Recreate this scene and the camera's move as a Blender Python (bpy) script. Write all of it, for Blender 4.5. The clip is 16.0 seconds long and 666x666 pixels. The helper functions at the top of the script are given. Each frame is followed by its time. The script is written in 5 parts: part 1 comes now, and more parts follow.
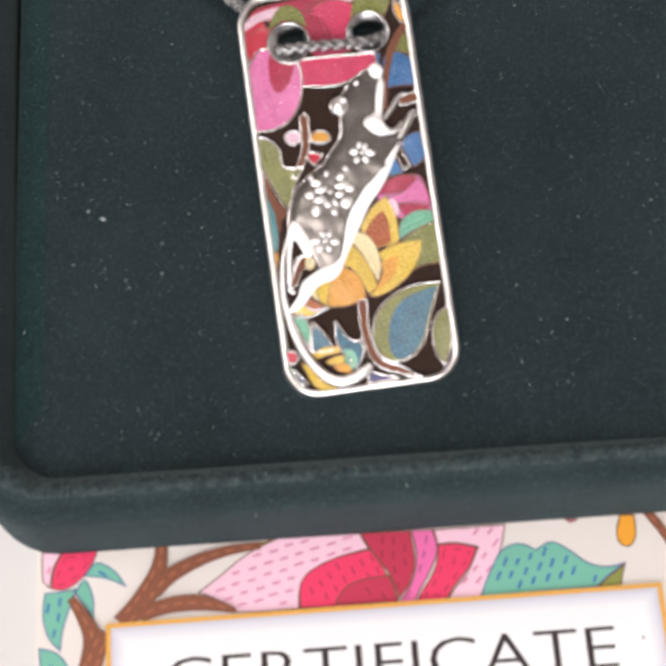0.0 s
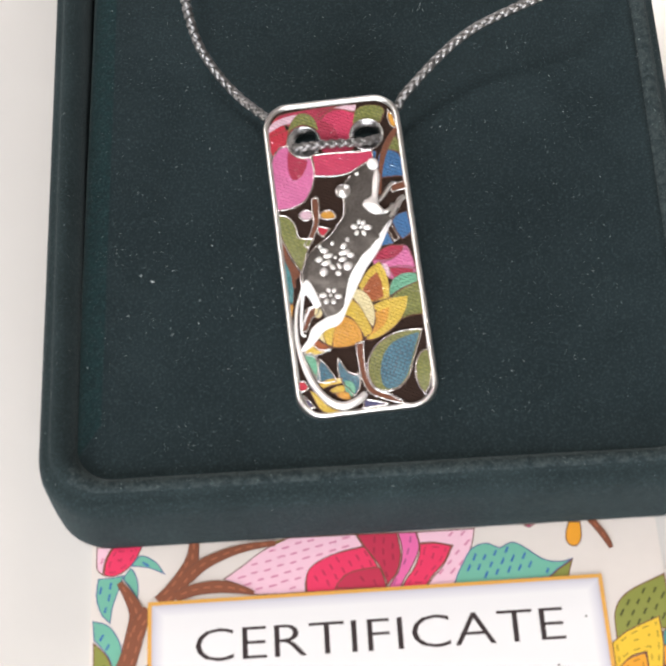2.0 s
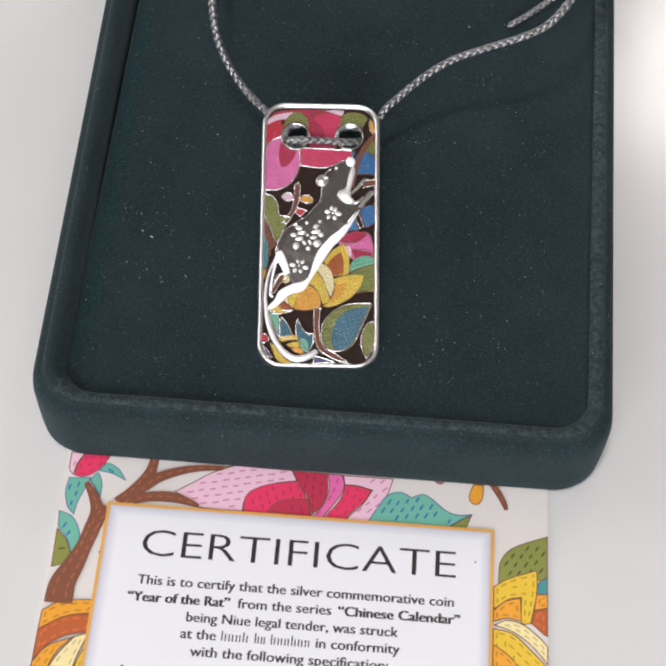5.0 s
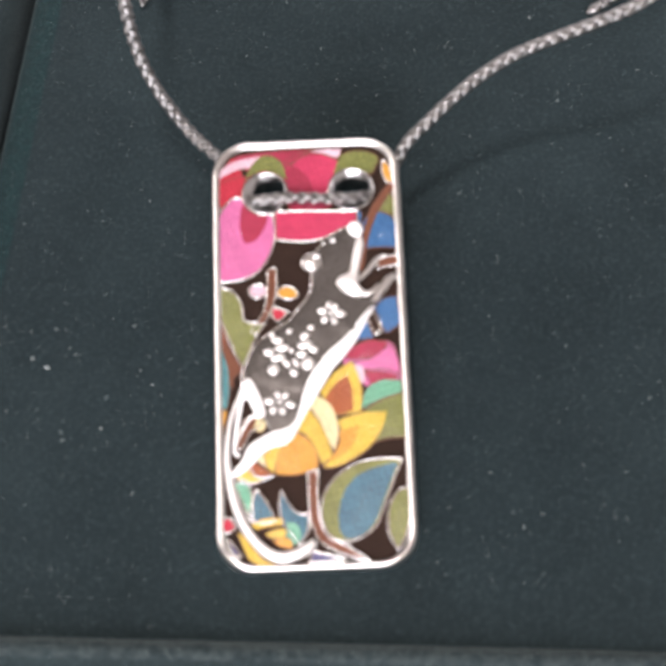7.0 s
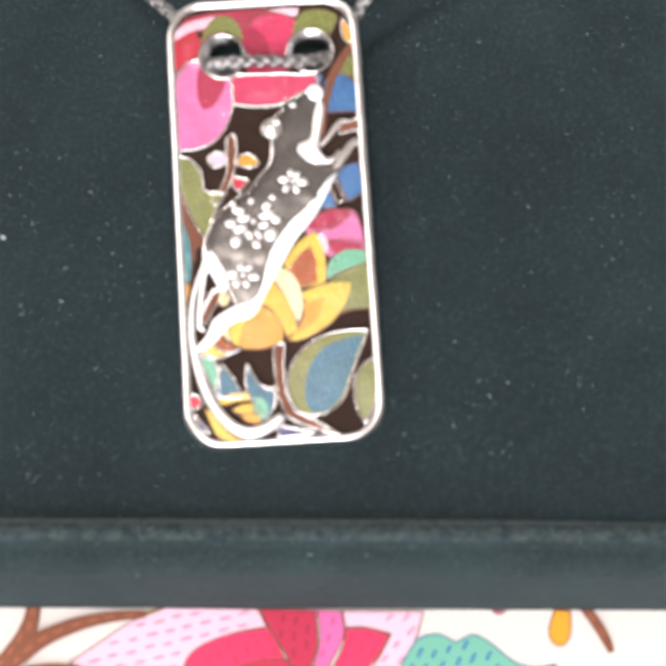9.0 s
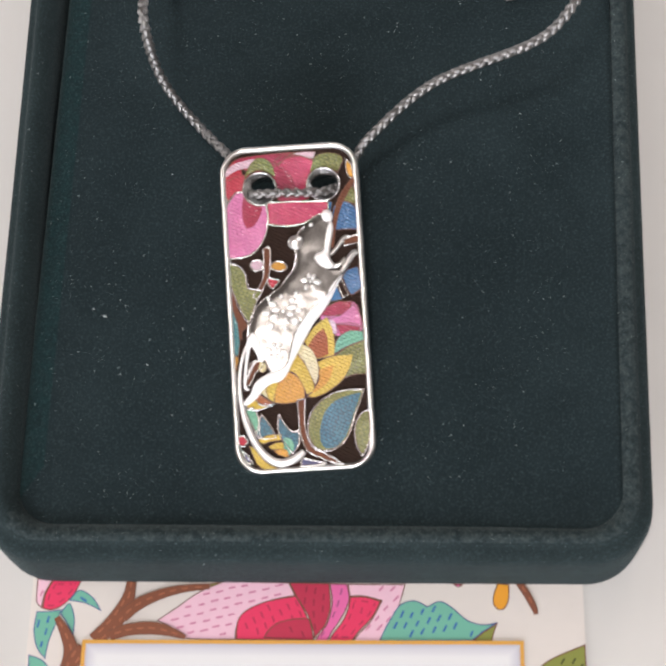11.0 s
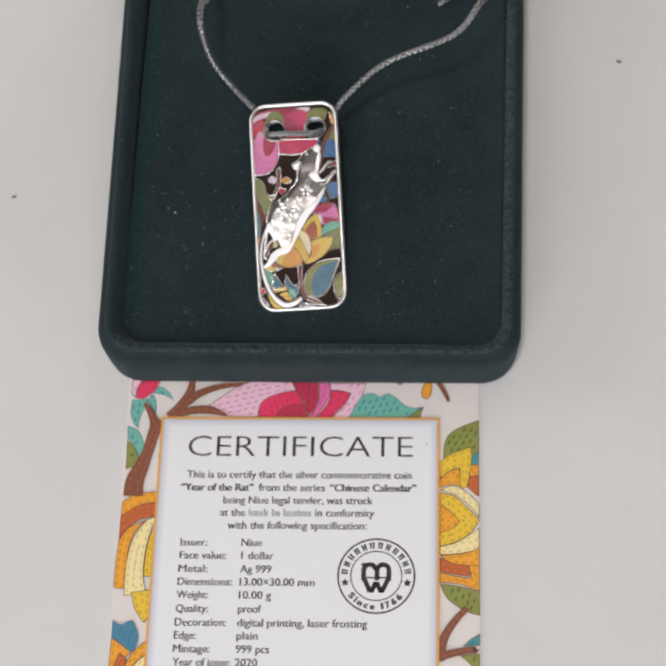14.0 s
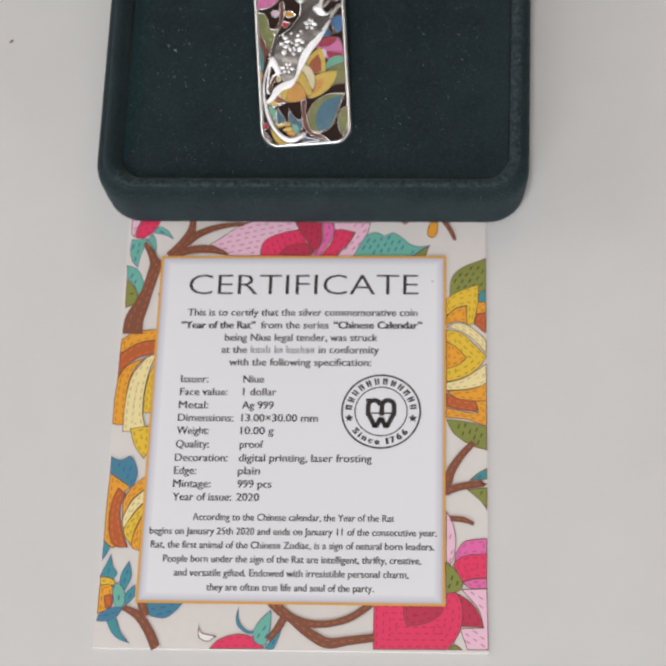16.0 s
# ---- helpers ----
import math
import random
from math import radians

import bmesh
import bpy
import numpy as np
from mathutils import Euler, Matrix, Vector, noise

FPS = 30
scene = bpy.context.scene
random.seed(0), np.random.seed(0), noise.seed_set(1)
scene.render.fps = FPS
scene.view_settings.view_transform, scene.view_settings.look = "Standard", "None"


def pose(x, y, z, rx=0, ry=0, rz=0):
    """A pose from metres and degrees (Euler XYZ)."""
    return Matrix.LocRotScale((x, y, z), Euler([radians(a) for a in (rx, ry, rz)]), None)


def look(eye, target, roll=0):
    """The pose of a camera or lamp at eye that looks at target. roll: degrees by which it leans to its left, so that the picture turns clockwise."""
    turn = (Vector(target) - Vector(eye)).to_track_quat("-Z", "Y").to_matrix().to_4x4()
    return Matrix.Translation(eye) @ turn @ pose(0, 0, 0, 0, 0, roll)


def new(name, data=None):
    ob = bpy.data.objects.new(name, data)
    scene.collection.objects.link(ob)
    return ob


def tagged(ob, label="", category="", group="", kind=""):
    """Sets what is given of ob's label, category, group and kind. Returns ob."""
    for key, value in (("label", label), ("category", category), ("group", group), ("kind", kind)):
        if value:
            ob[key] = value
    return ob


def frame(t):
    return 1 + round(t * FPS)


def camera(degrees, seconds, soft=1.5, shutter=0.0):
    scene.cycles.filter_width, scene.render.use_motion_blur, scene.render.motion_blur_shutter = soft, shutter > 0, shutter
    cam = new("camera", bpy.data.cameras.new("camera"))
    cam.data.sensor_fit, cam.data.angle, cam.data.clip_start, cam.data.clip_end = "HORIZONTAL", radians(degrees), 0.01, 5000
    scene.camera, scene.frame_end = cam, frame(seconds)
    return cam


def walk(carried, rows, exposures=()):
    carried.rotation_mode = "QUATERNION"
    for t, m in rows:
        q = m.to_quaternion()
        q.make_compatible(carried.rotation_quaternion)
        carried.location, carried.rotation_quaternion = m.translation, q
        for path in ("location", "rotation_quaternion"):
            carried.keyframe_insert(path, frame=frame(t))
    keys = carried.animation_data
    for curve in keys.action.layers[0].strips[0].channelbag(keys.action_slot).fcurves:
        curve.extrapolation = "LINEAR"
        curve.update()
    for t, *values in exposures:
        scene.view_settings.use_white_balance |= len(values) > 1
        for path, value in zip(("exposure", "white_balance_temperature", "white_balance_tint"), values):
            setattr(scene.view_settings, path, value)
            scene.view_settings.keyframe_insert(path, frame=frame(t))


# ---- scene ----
MM = 0.00105  # the unit of all small sizes, by which the pendant is 30 mm long
cam = camera(21.1, 16.0, soft=2.5)
cam.data.dof.use_dof, cam.data.dof.focus_distance, cam.data.dof.aperture_fstop = True, 0.2, 118
# seconds, eye in units of MM, turn in degrees
PATH = [
    (0, 17.50, -39.65, 118.28, 27.20, 2.15, -3.76),
    (0.5, 17.01, -47.38, 121.99, 27.93, 1.98, -3.75),
    (1, 17.94, -52.27, 125.78, 30.07, 1.96, -3.58),
    (1.5, 17.83, -58.27, 125.81, 32.66, 2.05, -3.33),
    (2, 17.57, -67.59, 136.78, 34.49, 2.26, -2.93),
    (2.5, 14.36, -79.48, 156.88, 34.85, 1.97, -2.79),
    (3, 20.29, -104.82, 192.60, 35.52, 0.69, -0.32),
    (3.2, 25.71, -122.65, 205.53, 36.22, -0.75, 1.67),
    (5.3, 24.16, -76.90, 133.31, 37.06, -1.63, 3.90),
    (5.5, 25.09, -65.87, 119.27, 38.84, -0.10, 3.27),
    (6, 25.46, -48.57, 99.84, 39.80, 1.38, 2.60),
    (6.5, 25.90, -48.41, 99.64, 37.71, 1.87, 2.35),
    (7, 26.14, -44.73, 99.71, 39.67, 1.97, 2.36),
    (7.5, 20.88, -38.90, 99.23, 31.44, 0.65, 1.44),
    (8, 19.06, -38.54, 101.36, 30.63, 0.62, 1.24),
    (8.5, 23.32, -38.92, 101.70, 30.02, 0.57, 0.64),
    (9, 23.75, -37.92, 103.53, 31.47, 0.60, 0.22),
    (9.2, 24.02, -41.30, 109.84, 31.84, 0.72, 0.12),
    (11.3, 32.24, -45.68, 151.26, 25.86, 3.51, 1.39),
    (11.5, 34.60, -44.84, 150.99, 25.43, 4.04, 1.69),
    (12, 35.68, -40.70, 148.59, 24.61, 4.08, 1.59),
    (12.5, 37.92, -59.38, 183.81, 24.59, 4.27, 1.79),
    (13, 36.85, -78.26, 211.17, 25.07, 3.68, 1.57),
    (13.5, 37.89, -85.25, 220.62, 24.57, 3.67, 1.73),
    (14, 39.83, -90.64, 227.69, 24.50, 3.43, 1.60),
    (14.5, 44.58, -95.34, 229.20, 23.68, 4.07, 1.85),
    (15, 42.40, -110.61, 225.91, 24.60, 3.91, 1.91),
    (15.5, 42.83, -110.56, 226.92, 24.70, 3.79, 1.81),
    (16, 38.63, -108.52, 213.99, 24.52, 3.30, 1.67),
]
EXPOSURES = [(0.0, 0.6, 6650, 13), (0.5, 0.62, 6620, 12), (1.0, 0.76, 6600, 12), (1.5, 0.62, 6600, 10), (2.2, 0.42, 6600, 11), (2.8, 0.0, 6700, 12), (3.2, -0.08, 6650, 12), (5.3, 0.45, 6150, 11), (5.6, 1.05, 6050, 12), (6.0, 1.35, 6250, 13), (6.5, 1.22, 6650, 14), (7.0, 0.9, 6700, 17), (7.5, 0.85, 6700, 17), (8.0, 0.72, 6700, 16), (8.5, 0.85, 6650, 14), (9.2, 1.1, 6650, 13), (11.3, 0.28, 6600, 12), (12.2, 0.28, 6650, 12), (12.8, 0.02, 6650, 12), (13.1, -0.12, 6650, 12), (13.6, -0.02, 6500, 11), (14.5, -0.04, 6350, 9), (15.5, -0.2, 6350, 8.5), (16.0, -0.1, 6350, 9)]
walk(cam, [(t, pose(x * MM, y * MM, z * MM, rx, ry, rz)) for t, x, y, z, rx, ry, rz in PATH], EXPOSURES)

# ---- light ----
world = bpy.data.worlds.new("world")
scene.world = world
world.use_nodes = True
world.node_tree.nodes["Background"].inputs[0].default_value = (0.9, 0.95, 1.0, 1)
world.node_tree.nodes["Background"].inputs[1].default_value = 0.3


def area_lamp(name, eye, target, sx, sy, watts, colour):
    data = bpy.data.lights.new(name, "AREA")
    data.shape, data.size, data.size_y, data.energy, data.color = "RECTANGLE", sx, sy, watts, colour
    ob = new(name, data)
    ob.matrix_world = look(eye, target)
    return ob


area_lamp("ceiling_lamp_light", (-0.1, -0.42, 1.56), (0.0, 0.02, 0), 0.18, 0.18, 7.8, (1.0, 0.96, 0.93))
area_lamp("window_light_south", (-0.2, -1.93, 0.75), (0.0, 0.0, 0.0), 1.7, 1.3, 40, (0.96, 0.98, 1.03))
area_lamp("window_light_west", (-2.03, 0.3, 0.8), (0.0, 0.1, 0.0), 1.0, 1.0, 14, (1.0, 0.96, 0.92))
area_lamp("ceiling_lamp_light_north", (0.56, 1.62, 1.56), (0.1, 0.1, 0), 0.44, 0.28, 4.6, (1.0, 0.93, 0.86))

# ---- materials ----


def material(name):
    m = bpy.data.materials.new(name)
    m.use_nodes = True
    nt = m.node_tree
    return m, nt, nt.nodes["Principled BSDF"]


def node(nt, kind, **values):
    n = nt.nodes.new(kind)
    for key, value in values.items():
        n.inputs[key].default_value = value
    return n


def coords(nt):
    return nt.nodes.new("ShaderNodeTexCoord").outputs["Object"]


def bump(nt, bsdf, height, strength, distance):
    b = node(nt, "ShaderNodeBump", Strength=strength, Distance=distance)
    nt.links.new(height, b.inputs["Height"])
    nt.links.new(b.outputs[0], bsdf.inputs["Normal"])


def noise_tex(nt, scale, detail=4.0, rough=0.55):
    n = node(nt, "ShaderNodeTexNoise", Scale=scale, Detail=detail, Roughness=rough)
    nt.links.new(coords(nt), n.inputs["Vector"])
    return n


def ramp(nt, source, stops):
    r = nt.nodes.new("ShaderNodeValToRGB")
    while len(r.color_ramp.elements) < len(stops):
        r.color_ramp.elements.new(0.5)
    for e, (p, c) in zip(r.color_ramp.elements, stops):
        e.position, e.color = p, (*c, 1)
    nt.links.new(source, r.inputs[0])
    return r.outputs[0]


def mixed(c, k):
    return tuple(v * k for v in c)


def speckled(name, colour, rough, scale, spread=0.12, relief=0.0, depth=1e-4, metal=0.0, coat=0.0, shine=0.5):
    """A surface whose colour and relief vary at two scales."""
    m, nt, b = material(name)
    fine = noise_tex(nt, scale)
    broad = noise_tex(nt, scale / 14, 2)
    add = nt.nodes.new("ShaderNodeMath")
    add.operation = "ADD"
    nt.links.new(fine.outputs["Fac"], add.inputs[0])
    nt.links.new(broad.outputs["Fac"], add.inputs[1])
    half = nt.nodes.new("ShaderNodeMath")
    half.operation = "MULTIPLY"
    half.inputs[1].default_value = 0.5
    nt.links.new(add.outputs[0], half.inputs[0])
    nt.links.new(ramp(nt, half.outputs[0], [(0.3, mixed(colour, 1 - spread)), (0.7, mixed(colour, 1 + spread))]), b.inputs["Base Color"])
    b.inputs["Roughness"].default_value, b.inputs["Metallic"].default_value = rough, metal
    b.inputs["Coat Weight"].default_value = coat
    b.inputs["Specular IOR Level"].default_value = shine
    if relief:
        bump(nt, b, fine.outputs["Fac"], relief, depth)
    return m


def velvet_material(name, colour, sheen, rubbed_or_sheen=None):
    """Short dense pile: dark from above, paler at grazing angles, with lint-bright fibre ends; the last colour is for
    bald or painted-sheen patches.
    """
    m, nt, b = material(name)
    fine = noise_tex(nt, 5200, 2)
    broad = noise_tex(nt, 160, 3)
    base = ramp(nt, broad.outputs["Fac"], [(0.3, mixed(colour, 0.86)), (0.7, mixed(colour, 1.16))])
    if rubbed_or_sheen:
        patch = noise_tex(nt, 1300, 5, 0.7)
        blend = nt.nodes.new("ShaderNodeMix")
        blend.data_type = "RGBA"
        nt.links.new(ramp(nt, patch.outputs["Fac"], [(0.4, (0, 0, 0)), (0.6, (1, 1, 1))]), blend.inputs[0])
        nt.links.new(base, blend.inputs[6])
        blend.inputs[7].default_value = (*rubbed_or_sheen, 1)
        base = blend.outputs[2]
    tips = ramp(nt, fine.outputs["Fac"], [(0.5, (0, 0, 0)), (0.85, (0.026, 0.04, 0.043))])
    add = nt.nodes.new("ShaderNodeMix")
    add.data_type, add.blend_type = "RGBA", "ADD"
    add.inputs[0].default_value = 1.0
    nt.links.new(base, add.inputs[6])
    nt.links.new(tips, add.inputs[7])
    nt.links.new(add.outputs[2], b.inputs["Base Color"])
    b.inputs["Roughness"].default_value = 0.95
    b.inputs["Specular IOR Level"].default_value = 0.08
    b.inputs["Sheen Weight"].default_value = sheen
    b.inputs["Sheen Roughness"].default_value = 0.45
    b.inputs["Sheen Tint"].default_value = (0.62, 0.74, 0.76, 1)
    bump(nt, b, fine.outputs["Fac"], 0.5, 2e-4)
    return m


VELVET = velvet_material("green_velvet", (0.0146, 0.0232, 0.0262), 0.1)
LIP_VELVET = velvet_material("green_velvet_lip", (0.0175, 0.0265, 0.0285), 0.105)
WORN_VELVET = velvet_material("worn_velvet_edge", (0.019, 0.028, 0.031), 0.11, (0.042, 0.056, 0.058))
# light caught by the pad's -x slope, painted in as a stronger teal
TEAL_SHEEN = velvet_material("painted_teal_sheen", (0.0108, 0.0225, 0.0245), 0.09, (0.0115, 0.029, 0.031))
TABLE = speckled("white_laminate", (0.715, 0.702, 0.683), 0.14, 90, 0.03, 0.03, 2e-5)
PAPER = speckled("cream_card", (0.77, 0.715, 0.675), 0.6, 900, 0.02, 0.1, 1e-5)
SILVER = speckled("polished_silver", (0.7, 0.69, 0.675), 0.31, 1100, 0.05, 0.3, 3e-5, metal=1.0)
CEILING = speckled("brown_wood_ceiling", (0.2, 0.16, 0.13), 0.7, 9, 0.15, 0.2, 0.002)
PLASTER = speckled("grey_plaster", (0.62, 0.6, 0.58), 0.9, 6, 0.05, 0.2, 0.002)

# ---- building helpers ----


def smooth(bm, on=True):
    for f in bm.faces:
        f.smooth = on


def part(name, bm, mats, parent=None, label=""):
    me = bpy.data.meshes.new(name)
    bm.to_mesh(me)
    bm.free()
    for m in mats if isinstance(mats, (list, tuple)) else [mats]:
        me.materials.append(m)
    ob = new(name, me)
    if parent:
        ob.parent = parent
    if label:
        ob["label"] = label
    return ob


def empty(name, m=None):
    ob = new(name)
    ob.empty_display_size = 0.01
    if m:
        ob.matrix_world = m
    return ob


def slab(x0, x1, y0, y1, z0, z1):
    bm = bmesh.new()
    bmesh.ops.create_cube(bm, size=1, matrix=Matrix.LocRotScale(((x0 + x1) / 2, (y0 + y1) / 2, (z0 + z1) / 2), None, (x1 - x0, y1 - y0, z1 - z0)))
    return bm


def rounded(x0, x1, y0, y1, r, n=10):
    """A rounded rectangle's outline, counter-clockwise; r: one radius or four, from the near corner on the +x side."""
    rs = r if isinstance(r, (list, tuple)) else [r] * 4
    out = []
    for k, (cx, cy, a) in enumerate(((x1, y0, -90), (x1, y1, 0), (x0, y1, 90), (x0, y0, 180))):
        q = rs[k]
        cx, cy = cx + (-q if k in (0, 1) else q), cy + (q if k in (0, 3) else -q)
        out += [(cx + q * math.cos(radians(a + 90 * i / n)), cy + q * math.sin(radians(a + 90 * i / n))) for i in range(n + 1)]
    return out


def loft(rings, close_first=True, close_last=True):
    """A skin over rings of as many points each, in millimetres."""
    bm = bmesh.new()
    vs = [[bm.verts.new((x * MM, y * MM, z * MM)) for x, y, z in ring] for ring in rings]
    n = len(vs[0])
    for a, b in zip(vs, vs[1:]):
        for i in range(n):
            bm.faces.new((a[i], a[(i + 1) % n], b[(i + 1) % n], b[i]))
    if close_first:
        bm.faces.new(vs[0][::-1])
    if close_last:
        bm.faces.new(vs[-1])
    smooth(bm)
    return bm


# ---- room and table ----
ROOM = (-2.1, 2.1, -2.0, 2.2, -0.74, 1.62)


def room():
    x0, x1, y0, y1, z0, z1 = ROOM
    w = 0.12
    tagged(part("floor", slab(x0, x1, y0, y1, z0 - w, z0), PLASTER), "plain grey floor under the white table", "floor", kind="structure")
    tagged(part("ceiling", slab(x0, x1, y0, y1, z1, z1 + w), CEILING), "plain brown wooden ceiling", "ceiling", kind="structure")
    tagged(part("wall_east", slab(x1, x1 + w, y0, y1, z0, z1), PLASTER), "plain pale plaster wall", "wall", kind="structure")
    tagged(part("wall_north", slab(x0, x1, y1, y1 + w, z0, z1), PLASTER), "plain pale plaster wall", "wall", kind="structure")
    # walls with a window opening each
    for name, along, at, lo, hi in (("wall_south", "x", (y0 - w, y0), -1.1, 0.7), ("wall_west", "y", (x0 - w, x0), -0.25, 0.85)):
        bm = bmesh.new()
        ends = (x0, x1) if along == "x" else (y0, y1)
        for a, b, c, d in ((ends[0], lo, z0, z1), (hi, ends[1], z0, z1), (lo, hi, z0, 0.08), (lo, hi, 1.42, z1)):
            box = (a, b, *at) if along == "x" else (*at, a, b)
            m = Matrix.LocRotScale(((box[0] + box[1]) / 2, (box[2] + box[3]) / 2, (c + d) / 2), None, (box[1] - box[0], box[3] - box[2], d - c))
            bmesh.ops.create_cube(bm, size=1, matrix=m)
        tagged(part(name, bm, PLASTER), "plain pale plaster wall with a window opening", "wall", kind="structure")


def table():
    top = empty("table", pose(0, 0, 0))
    tagged(top, "white laminate table top with a smooth satin surface", "table")
    bm = slab(-0.55, 0.6, -0.35, 0.45, -0.03, 0)
    bmesh.ops.bevel(bm, geom=bm.edges[:], offset=0.003, segments=3, affect="EDGES")
    part("tabletop", bm, TABLE, top)
    for x in (-0.5, 0.55):
        for y in (-0.3, 0.4):
            part("leg", slab(x - 0.025, x + 0.025, y - 0.025, y + 0.025, -0.74, -0.03), TABLE, top)


room()
table()

# ---- drawn shapes: spline outlines, enamel cells, printed motifs, lettering ----


def srgb(r, g, b, k=1.0):
    return tuple(k * (v / 255 / 12.92 if v < 10.3 else ((v / 255 + 0.055) / 1.055) ** 2.4) for v in (r, g, b))


TINTS = {
    "rose": (236, 62, 104), "crimson": (196, 54, 84), "red": (222, 52, 72), "pink": (236, 112, 174), "pale_pink": (244, 200, 218),
    "olive": (140, 146, 72), "seafoam": (116, 186, 164), "mint": (112, 190, 152), "teal": (74, 150, 156), "petrol": (76, 134, 156),
    "blue": (62, 122, 184), "gold": (236, 196, 62), "amber": (240, 166, 52), "terracotta": (190, 98, 52), "cream": (246, 228, 166),
    "bark": (136, 82, 60), "violet": (96, 96, 140), "umber": (58, 40, 32), "white": (244, 240, 238),
}
INK = {k: speckled("ink_" + k, srgb(*v), 0.5, 1500, 0.04, 0.08, 1e-5) for k, v in TINTS.items()}


def enamel_material(name, colour, contrast):
    """Printed enamel under a thin clear coat, pressed all over with rows of tiny stitches."""
    m, nt, b = material(name)
    wobble = noise_tex(nt, 700, 2)
    turn = node(nt, "ShaderNodeMapping", Rotation=(0.0, 0.0, 0.5))
    shift = nt.nodes.new("ShaderNodeVectorMath")
    shift.operation = "SCALE"
    shift.inputs["Scale"].default_value = 2.2e-4
    place = nt.nodes.new("ShaderNodeVectorMath")
    nt.links.new(wobble.outputs["Color"], shift.inputs[0])
    nt.links.new(coords(nt), place.inputs[0])
    nt.links.new(shift.outputs[0], place.inputs[1])
    nt.links.new(place.outputs[0], turn.inputs["Vector"])
    rows = nt.nodes.new("ShaderNodeTexBrick")
    for key, value in (("Scale", 820.0), ("Mortar Size", 0.055), ("Mortar Smooth", 0.9), ("Brick Width", 0.48), ("Row Height", 0.25)):
        rows.inputs[key].default_value = value
    rows.inputs["Color1"].default_value, rows.inputs["Color2"].default_value = (*mixed(colour, 1.06), 1), (*mixed(colour, 0.94), 1)
    rows.inputs["Mortar"].default_value = (*mixed(colour, 1 - contrast), 1)
    nt.links.new(turn.outputs[0], rows.inputs["Vector"])
    blotch = nt.nodes.new("ShaderNodeMix")
    blotch.data_type, blotch.blend_type = "RGBA", "MULTIPLY"
    blotch.inputs[0].default_value = 1.0
    nt.links.new(rows.outputs["Color"], blotch.inputs[6])
    nt.links.new(ramp(nt, noise_tex(nt, 420, 5).outputs["Fac"], [(0.3, (0.86, 0.86, 0.86)), (0.7, (1.1, 1.1, 1.1))]), blotch.inputs[7])
    nt.links.new(blotch.outputs[2], b.inputs["Base Color"])
    b.inputs["Roughness"].default_value, b.inputs["Specular IOR Level"].default_value = 0.55, 0.08
    b.inputs["Coat Weight"].default_value, b.inputs["Coat Roughness"].default_value = 0.0 if contrast < 0.1 else 0.5, 0.06
    relief = node(nt, "ShaderNodeBump", Strength=0.8, Distance=1.2e-4)
    relief.invert = True
    nt.links.new(rows.outputs["Fac"], relief.inputs["Height"])
    nt.links.new(relief.outputs[0], b.inputs["Normal"])
    pooled = node(nt, "ShaderNodeBump", Strength=1.0, Distance=6e-5)  # the clear coat lies in tiny beads
    nt.links.new(noise_tex(nt, 4200, 1).outputs["Fac"], pooled.inputs["Height"])
    nt.links.new(pooled.outputs[0], b.inputs["Coat Normal"])
    return m


ENAMEL = {k: enamel_material("enamel_" + k, srgb(*(0.82 * c + 0.18 * (0.3 * v[0] + 0.6 * v[1] + 0.1 * v[2]) for c in v), 0.8), {"olive": 0.55, "petrol": 0.58, "teal": 0.5, "mint": 0.4, "umber": 0.04, "bark": 0.08, "gold": 0.26, "amber": 0.24, "blue": 0.36}.get(k, 0.13)) for k, v in TINTS.items()}
LINE_BROWN = speckled("ink_outline_brown", srgb(120, 78, 62), 0.5, 1500, 0.04)
LINE_BLUE = speckled("ink_outline_blue", srgb(84, 104, 150), 0.5, 1500, 0.04)
STITCH_BLUE = speckled("ink_stitch_blue", srgb(52, 104, 174), 0.5, 1500, 0.04)
BLACK_INK = speckled("ink_black", srgb(46, 36, 38), 0.5, 1500, 0.06)
GOLD_LINE = speckled("ink_gold_border", srgb(226, 170, 84), 0.4, 1500, 0.05)
STITCH = {k: speckled("ink_stitch_" + k, srgb(*(min(255, int(c * {"bark": 1.3, "terracotta": 1.2, "olive": 0.55, "gold": 0.76, "cream": 0.8, "rose": 0.84, "crimson": 0.82, "amber": 0.78, "pink": 0.8}.get(k, 0.7))) for c in v)), 0.5, 1500, 0.04) for k, v in TINTS.items()}
STITCH["pale_pink"] = speckled("ink_stitch_pale", srgb(214, 132, 168), 0.5, 1500, 0.04)
FROSTED, frost_nt, frost_b = material("frosted_silver")
frost_grain = noise_tex(frost_nt, 4200, 3)
frost_dents = noise_tex(frost_nt, 560, 2)
frost_b.inputs["Metallic"].default_value, frost_b.inputs["Roughness"].default_value = 0.7, 0.22
frost_nt.links.new(ramp(frost_nt, frost_grain.outputs["Fac"], [(0.35, (0.125, 0.114, 0.106)), (0.65, (0.19, 0.175, 0.165))]), frost_b.inputs["Base Color"])
frost_mix = node(frost_nt, "ShaderNodeMix", Factor=0.86)
frost_nt.links.new(frost_grain.outputs["Fac"], frost_mix.inputs[2])
frost_nt.links.new(frost_dents.outputs["Fac"], frost_mix.inputs[3])
bump(frost_nt, frost_b, frost_mix.outputs[0], 0.32, 1.2e-4)
ENAMEL_LINE = speckled("enamel_outline_brown", srgb(96, 58, 40), 0.5, 1500, 0.05)
BRIGHT = speckled("matt_white_silver", (0.93, 0.91, 0.9), 0.45, 2500, 0.04, 0.1, 2e-5, metal=0.1)
